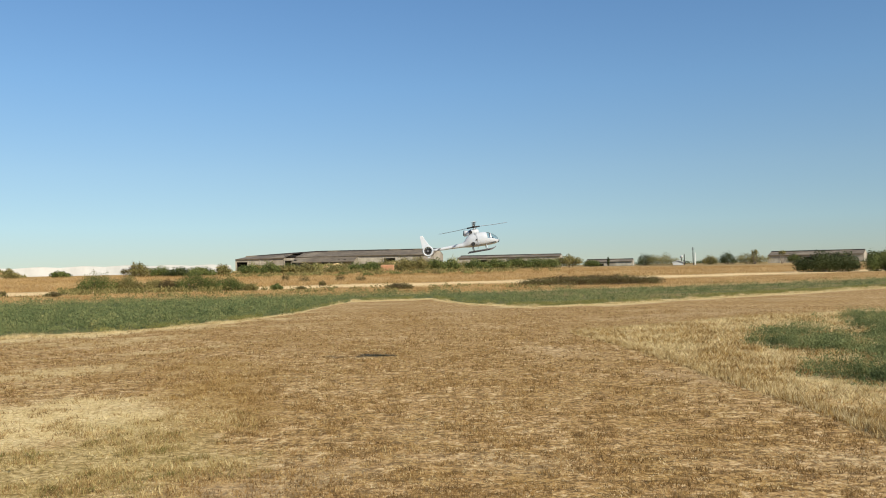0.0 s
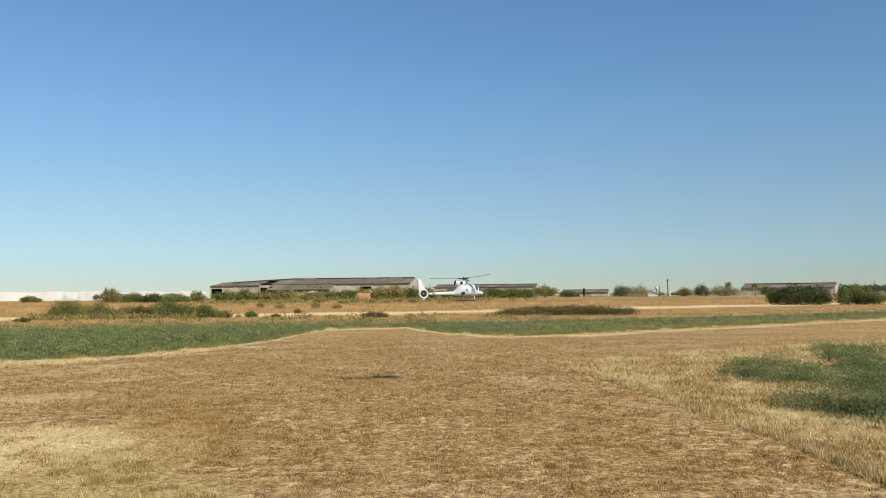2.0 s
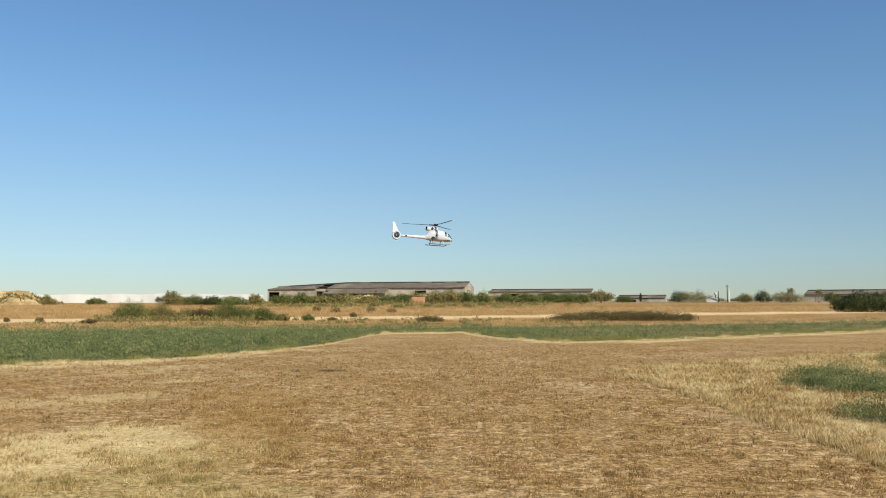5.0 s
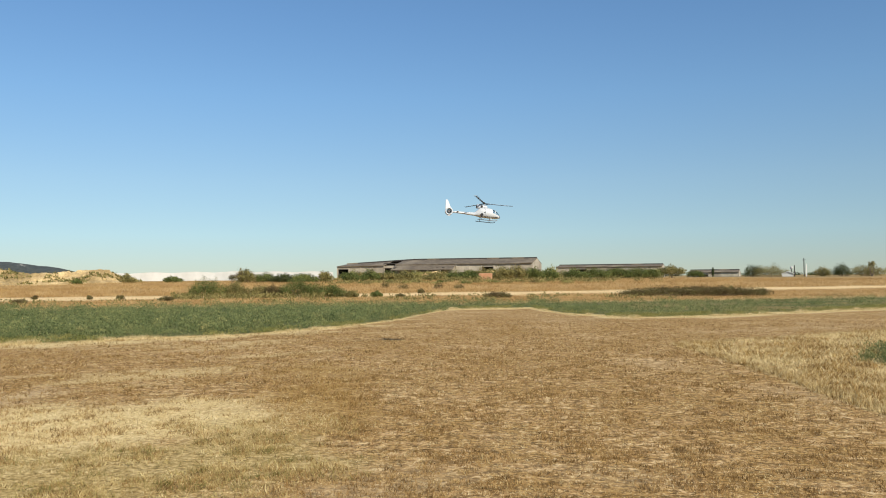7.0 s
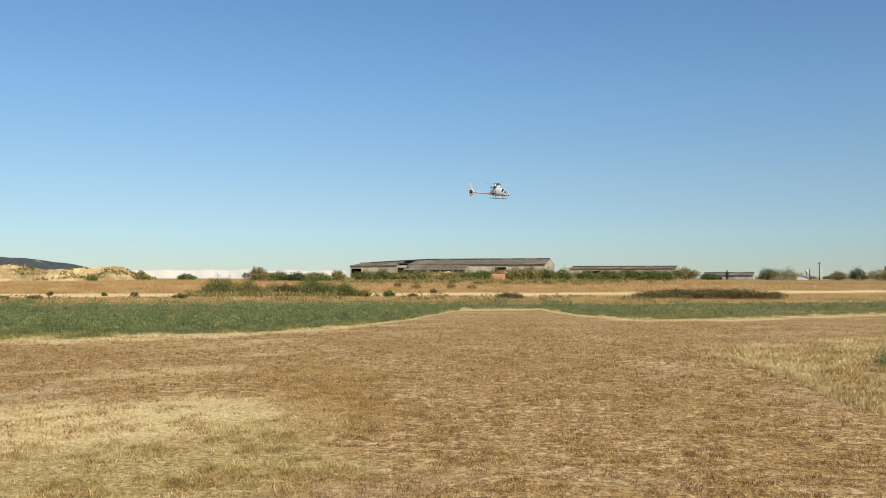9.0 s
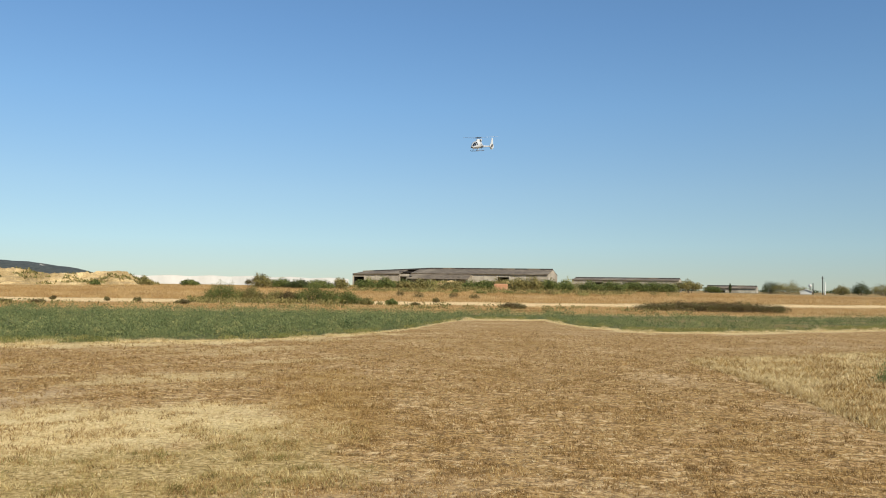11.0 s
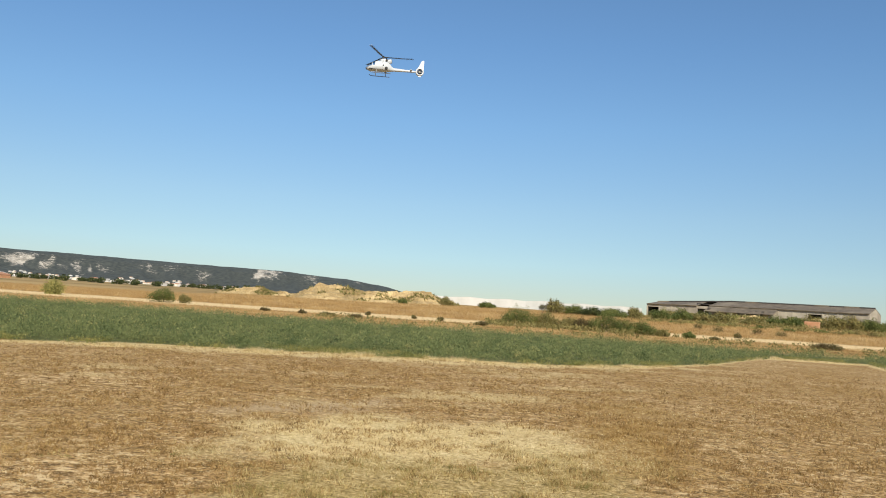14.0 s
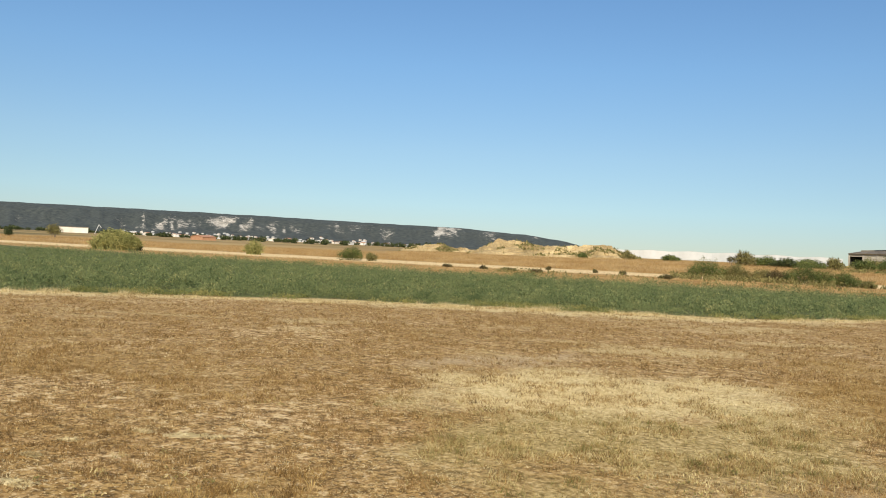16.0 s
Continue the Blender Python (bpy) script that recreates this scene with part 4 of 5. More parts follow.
def build_sheds():
    shed(-57.5, 233.5, -2.4, 225, 5.15, 6.6, 15, 16, 0.38, (0, 4, 7, 8, 12), (4,), 1, "long derelict shed with grey sheet roof and concrete walls", (5, 6, 7, 8, 9))
    shed(5.2, 300, 40.5, 292, 4.75, 5.45, 12, 10, 0.0, (2, 5), (), 2, "long low shed with dark sheet roof behind shrubs")
    shed(55, 325, 72, 320, 2.6, 3.4, 10, 5, 0, (1,), (), 3, "low shed with dark roof behind the bank")
    shed(116, 300, 142, 284, 3.6, 4.9, 12, 8, 0, (3,), (), 4, "long shed with grey-brown roof behind bushes")
    x, y, z = at(3.8, 176)
    part("rubble", box(0, 0, 0.7, 2.9, 1.4, 1.5), M_RUBBLE, thing("brick_ruin", pose(x, y, z - 0.05, 0, 0, 4), "broken orange brick wall among shrubs", "ruin"), bevel=0.25)
    x, y, z = at(-15.6, 262)
    gable_house("cottage", pose(x, y, z - 0.2, 0, 0, -16), 3.0, 3, 1.0, 0.55, M_WHITEWALL, M_WHITEWALL, "small white hut beside a pole", "hut")
    t = thing("water_tank", pose(*at(-15.83, 268)), "white tank on a dark post", "tank")
    part("post", tube([(0, 0, -0.1), (0, 0, 2.3)], 0.12), M_DARKIN, t)
    part("tank", tube([(0, 0, 2.1), (0, 0, 2.2), (0, 0, 2.8), (0, 0, 2.95)], [0.25, 0.42, 0.42, 0.2], 12), M_WHITEWALL, t, smooth=True)
    for a, h, m, lab in ((-16.55, 5.2, M_DARKIN, "thin dark utility pole with crossbar"), (-16.68, 3.6, M_STEEL, "pale grey concrete post beside a hut"), (-16.0, 3.2, M_DARKIN, "dark wooden pole beside a hut")):
        t = thing("pole", pose(*at(a, 262)), lab, "pole", "poles by the hut")
        part("shaft", tube([(0, 0, -0.2), (0, 0, h)], [0.17, 0.12]), m, t)
        if m is M_DARKIN and h > 5:
            part("crossbar", box(0, 0, h - 0.5, 0.9, 0.12, 0.12), m, t)
    # white halls
    for i in range(7):
        a0 = 14.2 + i * 2.55
        a = a0 + 1.27
        r = 430
        x, y, z = at(a, r)
        w = radians(2.55) * r
        h = 3.9 - 0.12 * abs(i - 2)
        gable_house("white_hall", pose(x, y, z - 0.2, 0, 0, a), w, 30, h, 0.55, M_WHITEWALL, M_WHITEWALL, "long white sheeted hall in a row", "greenhouse", "white halls", over=-0.01)
    t = thing("warehouse", pose(*at(63.3, 620)), "cream warehouse with flat roof before the hills", "warehouse")
    part("wall", box(0, 0, 1.9, 18, 12, 3.8), M_PLASTER, t, at=pose(0, 0, 0, 0, 0, 63))
    part("roof", box(0, 0, 3.95, 18.6, 12.6, 0.3), M_ROOF, t, at=pose(0, 0, 0, 0, 0, 63))
    t = thing("crane", pose(*at(61.9, 640)), "small white jib of a loader", "crane")
    part("mast", tube([(-2.0, 0, 0), (0.6, 0, 6.6)], 0.25), M_WHITEWALL, t, at=pose(0, 0, 0, 0, 0, 62))
    part("jib", tube([(0.6, 0, 6.6), (2.2, 0, 4.2)], 0.22), M_WHITEWALL, t, at=pose(0, 0, 0, 0, 0, 62))


build_sheds()


def heap(name, a0, a1, r, depth, profile, seed, label):
    """A spoil heap seen along its length: profile gives heights along it."""
    rng = np.random.default_rng(seed)
    x0, y0, _ = at(a0, r)
    x1, y1, _ = at(a1, r)
    L = math.hypot(x1 - x0, y1 - y0)
    nu, nv = 240, 64
    u, v = np.meshgrid(np.linspace(0, 1, nu), np.linspace(-1, 1, nv))
    hgt = np.interp(u, [p[0] for p in profile], [p[1] for p in profile])
    fall = np.clip(1.08 - np.abs(v) ** 1.7, 0, 1)
    nz = vnoise(u * L + seed * 7, v * depth, 3.0) - 0.5
    gully = 1 - 2 * np.abs(vnoise(u * L + 4 * v, v * depth * 0.3 + seed, 1.7) - 0.5)
    z = hgt * fall * (1 + 0.7 * nz) + 0.9 * (vnoise(u * L, v * depth + 9, 1.2) - 0.5) * fall + (0.55 - gully) * 1.1 * fall * step(0.1, 0.5, np.abs(v)) - 0.15
    ledge = np.floor(z / 0.8) * 0.8
    z = np.where(z > 0.4, 0.65 * z + 0.35 * (ledge + 0.8 * step(0.15, 0.75, (z - ledge) / 0.8)), z)
    px, py = u * L, v * depth / 2
    idx = np.arange(nu * nv).reshape(nv, nu)
    F = np.stack([idx[:-1, :-1], idx[:-1, 1:], idx[1:, 1:], idx[1:, :-1]], -1).reshape(-1, 4).tolist()
    t = thing(name, pose(x0, y0, float(height(x0, y0)), 0, 0, math.degrees(math.atan2(y1 - y0, x1 - x0))), label, "spoil heap")
    part("mound", (np.stack([px, py, z], -1).reshape(-1, 3).tolist(), F), M_SAND, t)
    n = 5200
    gu, gv = rng.random(n), rng.uniform(-0.9, 0.6, n)
    keep = vnoise(gu * L, gv * depth + 3, 4.0) > (0.60 if "sandy" in label else 0.36)
    gu, gv = gu[keep], gv[keep]
    iu, iv = (gu * (nu - 1)).astype(int), ((gv + 1) / 2 * (nv - 1)).astype(int)
    c = np.stack([gu * L, gv * depth / 2, z[iv, iu]], -1)
    m = len(c)
    b = rng.uniform(0, 6.28, m)
    w = 0.22
    tri = np.stack([c + np.stack([-np.cos(b) * w, -np.sin(b) * w, np.zeros(m)], -1), c + np.stack([np.cos(b) * w, np.sin(b) * w, np.zeros(m)], -1), c + np.stack([rng.normal(size=m) * 0.2, rng.normal(size=m) * 0.2, rng.uniform(0.2, 0.6, m)], -1)], 1)
    ob = new("weed_cover", soup("weed_cover", tri, 3, M_OLIVE))
    ob.parent = t
    tagged(ob, kind="stuff")


heap("spoil_heap", 37.8, 26.2, 185, 16, [(0, 0.3), (0.08, 1.6), (0.17, 3.1), (0.24, 3.0), (0.33, 2.5), (0.5, 2.2), (0.62, 2.5), (0.72, 2.9), (0.8, 2.6), (0.88, 1.5), (1, 0.1)], 2, "long sandy spoil heap with dry weeds")
heap("rubble_bank", 14.0, -1.6, 214, 9, [(0, 0.6), (0.1, 1.6), (0.25, 1.3), (0.4, 1.9), (0.55, 1.5), (0.7, 2.0), (0.85, 1.7), (0.95, 1.4), (1, 0.4)], 9, "overgrown rubble bank before the derelict shed")
heap("spoil_heap", 42.6, 37.0, 230, 10, [(0, 0.2), (0.2, 1.6), (0.5, 1.9), (0.8, 1.6), (1, 0.6)], 5, "low pale sandy spoil heap")


# ---- hills and town ----
# strength, bearing and its width, height up the slope and its width
CLIFFS = [(0.9, 58.5, 2.2, 0.38, 0.2), (0.9, 53.6, 2.4, 0.48, 0.2), (0.7, 50.2, 1.2, 0.4, 0.2), (0.7, 46.4, 1.4, 0.55, 0.2), (0.6, 43.5, 1.0, 0.45, 0.2), (1.1, 39.6, 1.5, 0.62, 0.22), (0.6, 36.4, 0.8, 0.6, 0.2), (0.6, 33.2, 0.7, 0.7, 0.15), (0.4, 66.0, 1.2, 0.4, 0.15)]


def build_hills():
    m, nt, b = base("garrigue_hillside", 0.95)
    pos = nt.nodes.new("ShaderNodeNewGeometry").outputs["Position"]
    wood = ramp(nt, noise_out(nt, pos, 0.06, 6, 0.7), [(0.38, (0.028, 0.036, 0.034, 1)), (0.62, (0.075, 0.083, 0.07, 1))])
    at_ = nt.nodes.new("ShaderNodeAttribute")
    at_.attribute_name = "rock"
    squash = nt.nodes.new("ShaderNodeVectorMath")
    squash.operation = "MULTIPLY"
    squash.inputs[1].default_value = (1.0, 1.0, 0.55)
    nt.links.new(pos, squash.inputs[0])
    n = noise_out(nt, squash.outputs[0], 0.045, 9, 0.85)
    f = mathn(nt, "ADD", n, mathn(nt, "MULTIPLY", at_.outputs["Fac"], 0.27))
    rock = ramp(nt, f, [(0.66, (0, 0, 0, 1)), (0.71, (1, 1, 1, 1))])
    col = mixc(nt, rock, wood, ramp(nt, noise_out(nt, pos, 0.05, 3), [(0.4, (0.30, 0.27, 0.22, 1)), (0.65, (0.62, 0.57, 0.48, 1))]))
    nt.links.new(col, b.inputs["Base Color"])
    na, nr = 420, 60
    a, s = np.meshgrid(np.linspace(29, 120, na), np.linspace(0, 1, nr))
    r = 3300 + 900 * s
    top = np.interp(a, [29, 31.2, 34, 38.5, 42, 46, 52, 57, 62, 67, 75, 95, 120], [0.25, 0.82, 1.18, 1.46, 1.50, 1.55, 1.65, 1.68, 1.69, 1.68, 1.6, 1.5, 1.4])
    prof = np.interp(s, [0, 0.12, 0.35, 0.6, 0.8, 1.0], [-0.02, 0.16, 0.45, 0.85, 1.0, 0.95])
    x, y = -np.sin(np.radians(a)) * r, np.cos(np.radians(a)) * r
    H = np.tan(np.radians(top)) * 3950
    gul = np.abs(vnoise(a * 60, s * 90, 60) - 0.5) * 2
    z = H * prof + (gul - 0.5) * 40 * np.sin(np.pi * np.clip(s / 0.72, 0, 1)) + 5 * (vnoise(x, y, 45) - 0.5)
    rock = sum(k * np.exp(-((a - ca) / wa) ** 2 - ((s - cs) / ws) ** 2) for k, ca, wa, cs, ws in CLIFFS)
    rock = np.clip(rock, 0, 0.85) * (0.3 + 0.8 * step(0.38, 0.62, vnoise(a * 40, s * 60, 11)))
    idx = np.arange(na * nr).reshape(nr, na)
    F = np.stack([idx[:-1, :-1], idx[:-1, 1:], idx[1:, 1:], idx[1:, :-1]], -1).reshape(-1, 4).tolist()
    z_hill = z
    ob = part("hill", (np.stack([x, y, z], -1).reshape(-1, 3).tolist(), F), m, smooth=True)
    ob.data.attributes.new("rock", "FLOAT", "POINT").data.foreach_set("value", rock.astype(np.float32).ravel())
    tagged(ob, "long wooded limestone ridge with pale cliffs", "hill", kind="structure")
    rng = np.random.default_rng(8)
    kinds = [gable_house("house", pose(*at(50, 1300)), 10, 8, 4.8, 1.4, M_PLASTER, M_TILE, "cream house with tiled roof at the hill's foot", "house", "town houses"),
             gable_house("house", pose(*at(48, 1350)), 10, 8, 4, 1.3, M_WHITEWALL, M_PLASTER, "small white house at the hill's foot", "house", "town houses"),
             gable_house("house", pose(*at(46, 1250)), 16, 9, 4.2, 0.9, M_WHITEWALL, M_ROOF, "long white building at the hill's foot", "house", "town houses")]
    foot = lambda b, q: float(np.interp(b, np.linspace(29, 120, na), z_hill[int(q * (nr - 1))]))
    for i in range(300):
        b = 40.5 + 20 * rng.random() ** 0.9
        if i % 2 == 0:
            q = rng.uniform(0.03, 0.14)
            x, y, z = at(b, 3300 + 900 * int(q * (nr - 1)) / (nr - 1), foot(b, q))
        else:
            x, y, z = at(b, rng.uniform(1500, 2900))
        copy_thing(kinds[int(rng.choice([0, 1, 2], p=[0.4, 0.42, 0.18]))], pose(x, y, z - 0.3, 0, 0, rng.uniform(0, 360)))
    gable_house("orange_hall", pose(*at(55.5, 470)), 11.5, 8, 1.7, 0.9, M_RUBBLE, M_TILE, "low hall with red-orange roof behind the bank", "hall")
    t0 = bush("tree", *at(44, 900), 9, 8, 6, M_DARKLEAF, 300, "dark tree among the town houses", "tree", n=150, leaf=1.3, nb=5, group="town trees", trunk=0.6, fill=1.0)
    for i in range(190):
        a = rng.uniform(39, 76)
        x, y, z = at(a, rng.uniform(600, 1900))
        copy_thing(t0, pose(x, y, z - 0.8, 0, 0, rng.uniform(0, 360)))


build_hills()


# ---- the model helicopter ----
ST = [(0.362, -0.130, -0.112, 0.008), (0.350, -0.150, -0.088, 0.034), (0.325, -0.163, -0.055, 0.058), (0.290, -0.171, -0.024, 0.076), (0.245, -0.175, 0.004, 0.090), (0.230, -0.176, 0.012, 0.094), (0.180, -0.177, 0.030, 0.101), (0.135, -0.177, 0.040, 0.105), (0.115, -0.177, 0.043, 0.106), (0.030, -0.176, 0.046, 0.106), (0.010, -0.175, 0.046, 0.105), (-0.080, -0.171, 0.034, 0.094), (-0.140, -0.164, -0.005, 0.072), (-0.180, -0.157, -0.055, 0.050), (-0.220, -0.152, -0.080, 0.038), (-0.450, -0.143, -0.092, 0.028), (-0.640, -0.138, -0.098, 0.024), (-0.700, -0.136, -0.098, 0.021)]
NS = 28


def fuselage_rings(grow=0.0):
    V = []
    for x, zb, zt, w in ST:
        zc, hh = (zb + zt) / 2, (zt - zb) / 2
        for k in range(NS):
            a = 2 * math.pi * k / NS
            sn, cs = math.sin(a), math.cos(a)
            p = 0.82
            V.append((x, (w + grow) * math.copysign(abs(sn) ** p, sn), zc - (hh + grow) * math.copysign(abs(cs) ** p, cs)))
    return V


def is_window(i, k):
    """Loft faces that are glass: the bubble canopy and the door windows."""
    a = min(k + 0.5, NS - k - 0.5) / NS * 360
    return i in (1, 2, 3, 5) and 86 < a < 162


def build_helicopter():
    t = thing("model_helicopter", pose(0.5, 13, 2), "white scale model helicopter with shrouded tail fan, in flight", "helicopter")
    V = fuselage_rings()
    F, W = [], []
    for i in range(len(ST) - 1):
        for k in range(NS):
            q = (i * NS + k, i * NS + (k + 1) % NS, (i + 1) * NS + (k + 1) % NS, (i + 1) * NS + k)
            (W if is_window(i, k) else F).append(q)
    F += [tuple(range(NS)), tuple(range((len(ST) - 1) * NS, len(ST) * NS))]
    body = part("fuselage", (V, F), M_WHITE, t, "glossy white fuselage and tail boom", smooth=True)
    part("canopy", (fuselage_rings(-0.0015), W), M_GLASS, body, "clear bubble canopy", smooth=True)
    part("nose_cap", tube([(0.335, 0, -0.140), (0.352, 0, -0.126), (0.368, 0, -0.118)], [0.028, 0.024, 0.006], 10), M_BLACK, body, "black nose cap", smooth=True)
    part("cabin_floor", box(0.15, 0, -0.150, 0.30, 0.15, 0.012), M_BLACK, t)
    part("bulkhead", box(0.0, 0, -0.06, 0.012, 0.17, 0.19), M_GREY, t)
    part("instrument_panel", box(0.262, 0, -0.095, 0.03, 0.09, 0.06), M_BLACK, t, bevel=0.004)
    for y in (-0.045, 0.045):
        seat = part("seat", join(box(0.10, y, -0.125, 0.075, 0.06, 0.03), box(0.062, y, -0.075, 0.022, 0.06, 0.10)), M_GREY, t, bevel=0.004)
    # engine deck
    part("cowling", join(tube([(0.075, 0, 0.055), (0.06, 0, 0.062), (0.0, 0, 0.066), (-0.07, 0, 0.062), (-0.13, 0, 0.05), (-0.175, 0, 0.035)], [0.006, 0.032, 0.044, 0.044, 0.036, 0.022], 16)), M_WHITE, t, smooth=True)
    part("exhaust", tube([(-0.08, 0, 0.045), (-0.125, 0, 0.062), (-0.168, 0, 0.072)], [0.036, 0.040, 0.044], 16), M_WHITE, t, smooth=True)
    part("exhaust_mouth", tube([(-0.1665, 0, 0.0715), (-0.1745, 0, 0.0735)], [0.0435, 0.040], 16), M_BLACK, t)
    for s in (-1, 1):
        part("air_intake", tube([(-0.062, s * 0.040, 0.064), (-0.062, s * 0.056, 0.064)], [0.026, 0.024], 16), M_BLACK, t, "black round air intake")
        part("side_port", tube([(-0.058, s * 0.080, -0.130), (-0.058, s * 0.1085, -0.131)], [0.031, 0.031], 18), M_BLACK, t, "black round port")
        part("side_port", tube([(0.006, s * 0.10, -0.072), (0.006, s * 0.1150, -0.072)], [0.012, 0.012], 12), M_BLACK, t, "small black port")
        part("door_line", box(0.02, s * 0.1135, -0.06, 0.003, 0.003, 0.20), M_GREY, t)
    # fin and shroud
    cx, cz, ro, ri = -0.775, -0.115, 0.088, 0.060
    ring = []
    for yy, rr in ((-0.022, ri), (-0.030, (ri + ro) / 2), (-0.018, ro), (0.018, ro), (0.030, (ri + ro) / 2), (0.022, ri)):
        ring.append([(cx + rr * math.cos(2 * math.pi * k / 32), yy, cz + rr * math.sin(2 * math.pi * k / 32)) for k in range(32)])
    RV = [p for rg in ring for p in rg]
    RF = [(i * 32 + k, i * 32 + (k + 1) % 32, ((i + 1) % 6) * 32 + (k + 1) % 32, ((i + 1) % 6) * 32 + k) for i in range(6) for k in range(32)]
    part("fan_shroud", (RV, RF), M_WHITE, t, smooth=True)
    part("tail_fin", prism([(-0.700, -0.075), (-0.740, -0.025), (-0.812, 0.125), (-0.822, 0.138), (-0.858, 0.138), (-0.864, 0.125), (-0.858, -0.07), (-0.835, -0.055), (-0.775, -0.035), (-0.725, -0.06)], -0.011, 0.011), M_WHITE, t, bevel=0.003)
    part("tail_bumper", prism([(-0.815, -0.188), (-0.735, -0.188), (-0.755, -0.222), (-0.790, -0.222)], -0.006, 0.006), M_WHITE, t, bevel=0.002)
    part("shroud_strut", join(box(cx, 0.004, cz, 0.12, 0.006, 0.008), tube([(cx, -0.012, cz), (cx, 0.014, cz)], 0.016, 12)), M_GREY, t)
    fan = part("tail_fan", tube([(0, -0.010, 0), (0, 0.010, 0)], [0.017, 0.014], 12), M_BLACK, t, at=pose(cx, 0, cz))
    for k in range(11):
        part("fan_blade", box(0, 0, 0.037, 0.020, 0.004, 0.044), M_BLACK, fan, at=pose(0, 0, 0, 0, k * 360 / 11, 0) @ pose(0, 0, 0, 0, 0, 28))
    part("stabiliser", join(box(-0.585, 0, -0.108, 0.04, 0.17, 0.006)), M_WHITE, t, bevel=0.002)
    # skids
    for s in (-1, 1):
        y = s * 0.105
        part("skid", tube([(-0.15, y, -0.246), (0.20, y, -0.246), (0.255, y, -0.240), (0.285, y, -0.222)], [0.0075] * 4, 8), M_GREY, t, "dark grey skid tube", smooth=True)
        for x in (-0.06, 0.15):
            part("skid_leg", tube([(x, s * 0.055, -0.168), (x, s * 0.085, -0.190), (x, y, -0.244)], [0.008, 0.007, 0.007], 8), M_WHITE if x > 0 else M_GREY, t, smooth=True)
    part("antenna", tube([(0.02, 0, -0.18), (0.01, 0, -0.215)], [0.003, 0.002], 6), M_BLACK, t)
    # rotor
    part("mast", tube([(0, 0, 0.055), (0, 0, 0.14)], [0.010, 0.008], 10), M_METAL, t)
    part("swashplate", tube([(0, 0, 0.092), (0, 0, 0.104)], [0.032, 0.028], 16), M_BLACK, t)
    rotor = part("main_rotor", join(tube([(0, 0, -0.014), (0, 0, 0.020)], [0.022, 0.016], 14), tube([(0, 0, 0.02), (0, 0, 0.032)], [0.009, 0.006], 10)), M_BLACK, t, "black three-blade rotor head", at=pose(0, 0, 0.142))
    for k in range(3):
        part("rotor_grip", join(tube([(0.015, 0, 0), (0.115, 0, 0.002)], [0.012, 0.011], 8), box(0.06, 0.022, -0.006, 0.03, 0.03, 0.008)), M_BLACK, rotor, at=pose(0, 0, 0, 0, 0, k * 120))
        prof = [(-0.022, 0.0), (-0.014, 0.0035), (0.004, 0.0035), (0.026, 0.0), (0.004, -0.002), (-0.014, -0.0025)]
        V = [(x, y, z + 0.002 + 0.012 * ((x - 0.1) / 0.54) ** 2) for x in (0.10, 0.25, 0.40, 0.54, 0.64) for y, z in prof]
        F = [(i * 6 + j, i * 6 + (j + 1) % 6, (i + 1) * 6 + (j + 1) % 6, (i + 1) * 6 + j) for i in range(4) for j in range(6)] + [tuple(range(6)), tuple(range(24, 30))]
        blade = part("rotor_blade", (V, F), M_BLADETOP, rotor, "long slim rotor blade, white above, with shade coloured in below", at=pose(0, 0, 0, 0, 0, k * 120))
        # downward faces take the dark colour that stands for their shade
        blade.data.materials.append(M_BLADESHADE)
        for p in blade.data.polygons:
            p.material_index = 1 if p.normal.z < 0 else 0
        part("pitch_link", tube([(0.03, 0.024, -0.045), (0.06, 0.032, -0.008)], 0.003, 6), M_METAL, rotor, at=pose(0, 0, 0, 0, 0, k * 120))
    return t, rotor, fan


helicopter, main_rotor, tail_fan = build_helicopter()

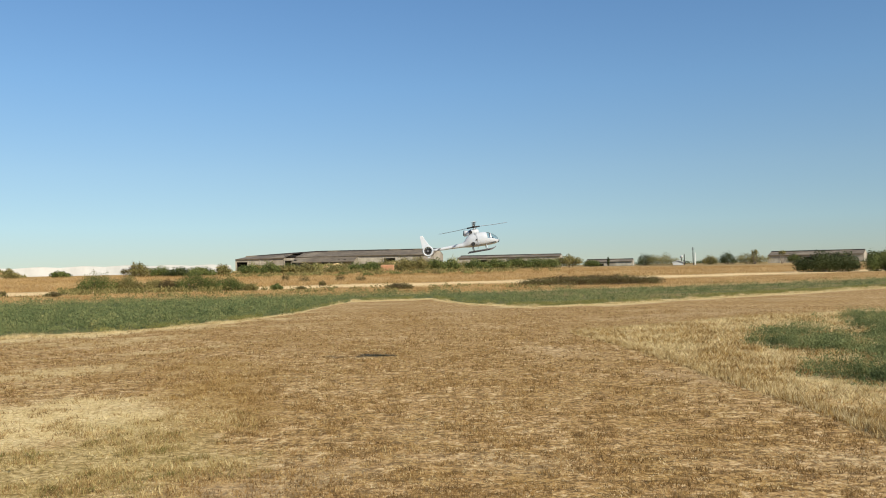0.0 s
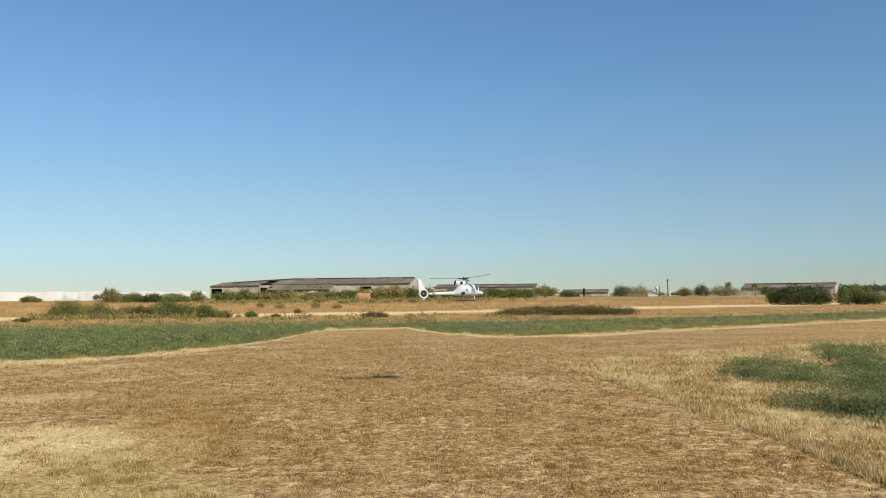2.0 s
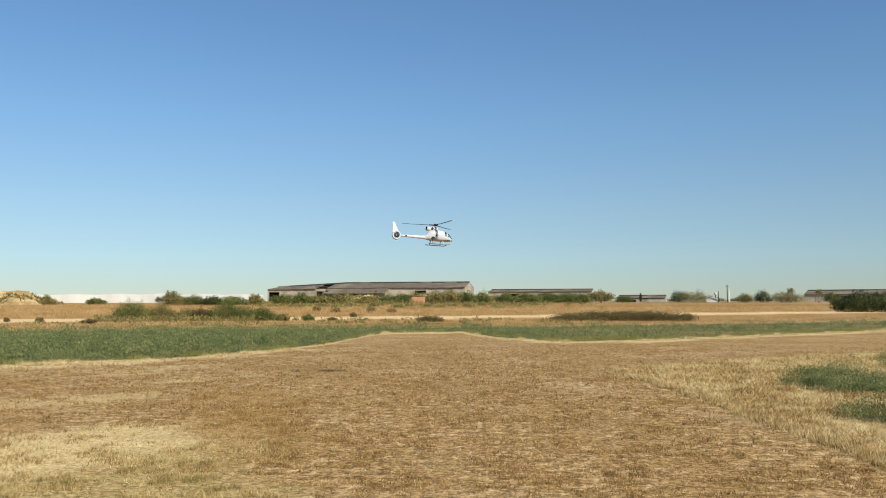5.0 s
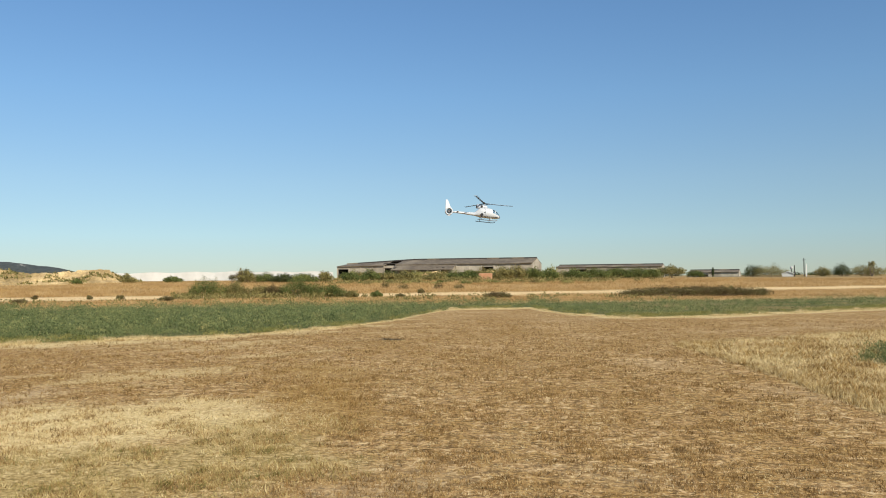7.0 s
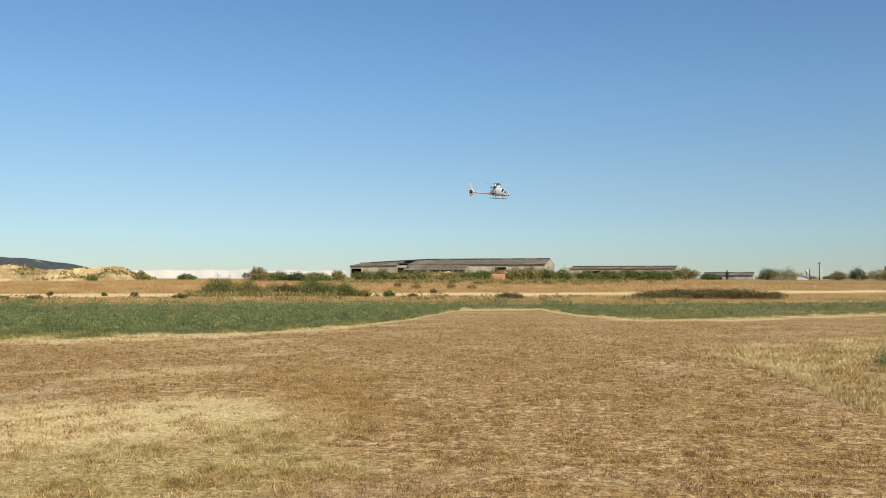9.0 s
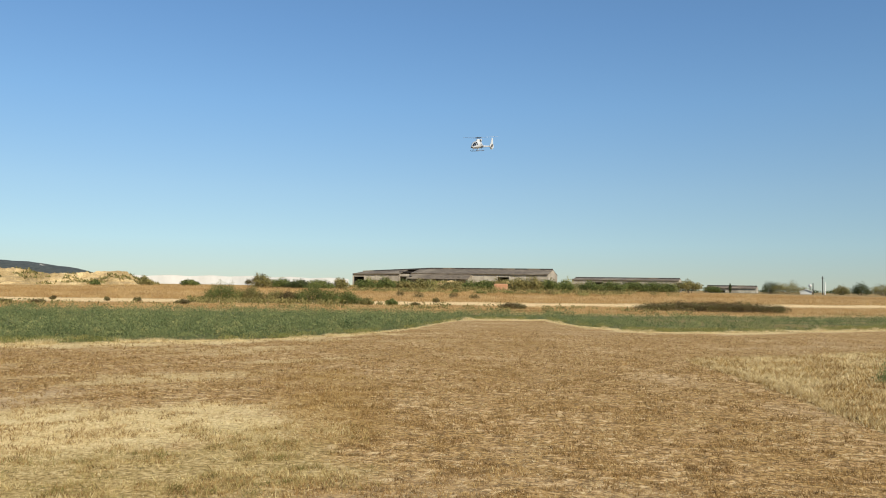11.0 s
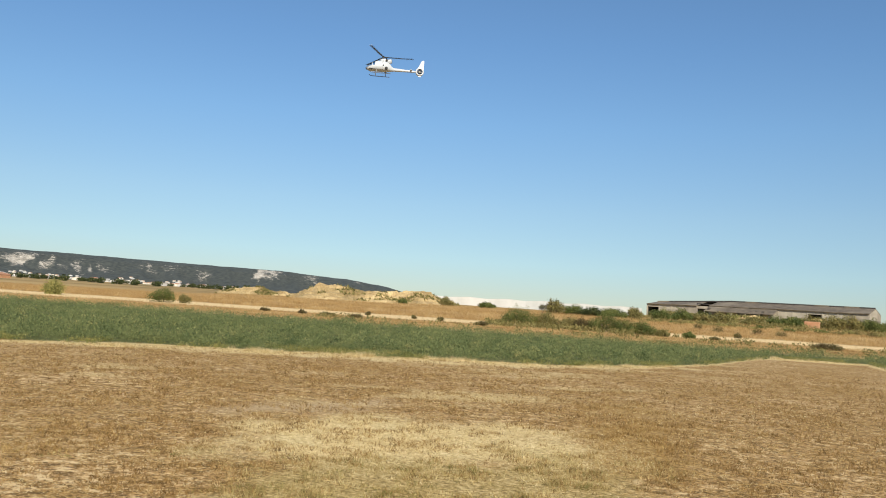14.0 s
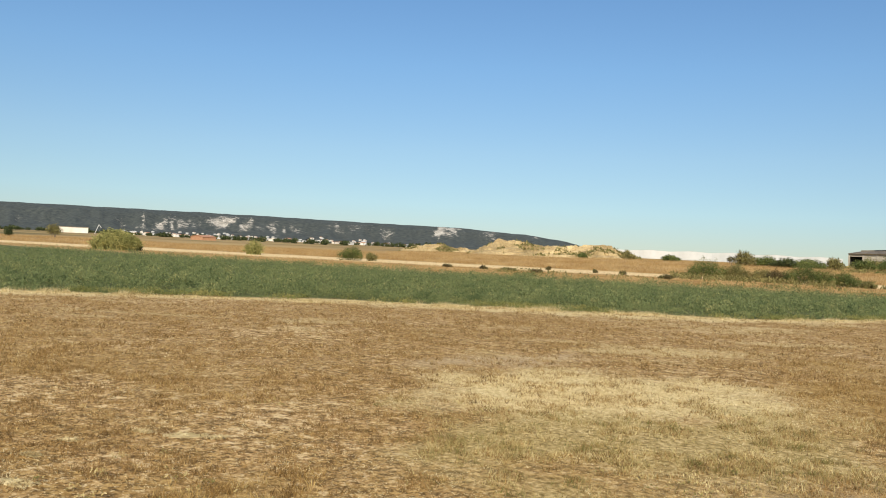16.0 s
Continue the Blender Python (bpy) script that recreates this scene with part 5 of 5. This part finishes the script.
# seconds, x y z, heading, nose up, roll
FLIGHT = [
    (0.0, 0.51, 13.28, 2.09, 3.2, 8.6, -4.0),
    (0.5, 0.76, 13.85, 1.82, 14.8, 6.8, -3.7),
    (1.0, 0.86, 14.35, 1.64, 23.9, 0.6, -3.8),
    (1.5, 0.87, 14.65, 1.64, 20.3, 1.5, -2.0),
    (2.0, 0.82, 15.05, 1.78, 17.5, 0.8, -5.0),
    (2.5, 0.68, 15.39, 2.00, 15.0, 0.2, -5.0),
    (3.0, 0.44, 15.59, 2.24, 14.0, -1.5, -4.5),
    (3.5, 0.14, 15.75, 2.46, 14.9, -0.8, -1.8),
    (4.0, -0.18, 15.91, 2.65, 16.9, -0.1, 0.5),
    (4.5, -0.50, 16.10, 2.82, 19.2, -0.6, -0.2),
    (5.0, -0.78, 16.34, 2.96, 21.1, -3.2, -3.5),
    (5.5, -0.99, 16.66, 3.08, 21.8, -8.0, -8.0),
    (6.0, -1.09, 17.10, 3.17, 20.4, -9.9, -10.0),
    (6.5, -1.14, 17.74, 3.13, 23.0, -8.6, -10.0),
    (7.0, -1.24, 18.33, 3.08, 15.7, -6.1, -8.0),
    (7.5, -1.33, 19.10, 3.15, 11.2, -4.5, -7.0),
    (8.0, -1.41, 20.07, 3.31, 6.8, -4.1, -5.0),
    (8.5, -1.53, 21.39, 3.59, -3.1, -6.1, -2.5),
    (9.0, -1.53, 22.75, 4.02, -19.2, -5.6, 2.7),
    (9.5, -1.52, 23.84, 4.51, -42.1, -2.0, 1.9),
    (10.0, -1.61, 24.59, 5.04, -68.3, -0.3, 0.7),
    (10.5, -1.87, 24.96, 5.54, -94.4, -2.2, -0.1),
    (11.0, -2.39, 24.88, 5.96, -116.9, -9.0, -1.4),
    (11.5, -3.26, 24.29, 6.25, -132.3, -18.5, -4.2),
    (12.0, -4.57, 23.13, 6.37, -137.0, -14.6, -5.5),
    (12.5, -6.01, 21.39, 6.49, -140.0, -8.0, -6.4),
    (13.0, -7.43, 19.35, 6.60, -141.1, -2.5, -2.9),
    (13.5, -8.62, 17.01, 6.63, -144.9, 1.1, 2.5),
    (14.0, -9.55, 14.52, 6.59, -143.8, -0.8, 5.9),
    (14.5, -10.24, 11.90, 6.39, -140.2, -3.1, 4.5),
    (15.0, -10.85, 9.27, 6.11, -132.1, -4.6, 1.6),
    (15.5, -13.20, 7.62, 6.35, -128.0, -2.3, 0.2),
    (16.0, -16.50, 3.50, 7.60, -128.0, -0.0, -0.4),
]


# rotor: seconds, angle of one blade from the nose
BEATS = [(0.0, 26), (0.5, 60), (2.0, 60), (5.5, 0), (7.0, 0), (8.0, 30), (12.0, 19), (13.5, 12), (14.0, 60), (14.5, 30), (16.0, 40)]


def rotor_turns():
    """The rotor's angle thirty times a second, about 83 degrees apart, meeting each beat within the blades' symmetry."""
    rows, a = [(0.0, BEATS[0][1])], BEATS[0][1]
    for (t0, _), (t1, p1) in zip(BEATS, BEATS[1:]):
        n = round((t1 - t0) * 30)
        turn = -83 * n
        turn += ((p1 - a - turn + 60) % 120) - 60
        rows += [(t0 + (k + 1) / 30, a + turn * (k + 1) / n) for k in range(n)]
        a += turn
    return rows


def motions():
    walk(helicopter, [(t, pose(x, y, z, r, -p, h)) for t, x, y, z, h, p, r in FLIGHT])
    n = 16 * 30
    walk(main_rotor, [(t, pose(0, 0, 0.142, 0, 0, a)) for t, a in rotor_turns()])
    walk(tail_fan, [(i / 30, pose(-0.775, 0, -0.115, 0, i * 77, 0)) for i in range(n + 1)])


motions()
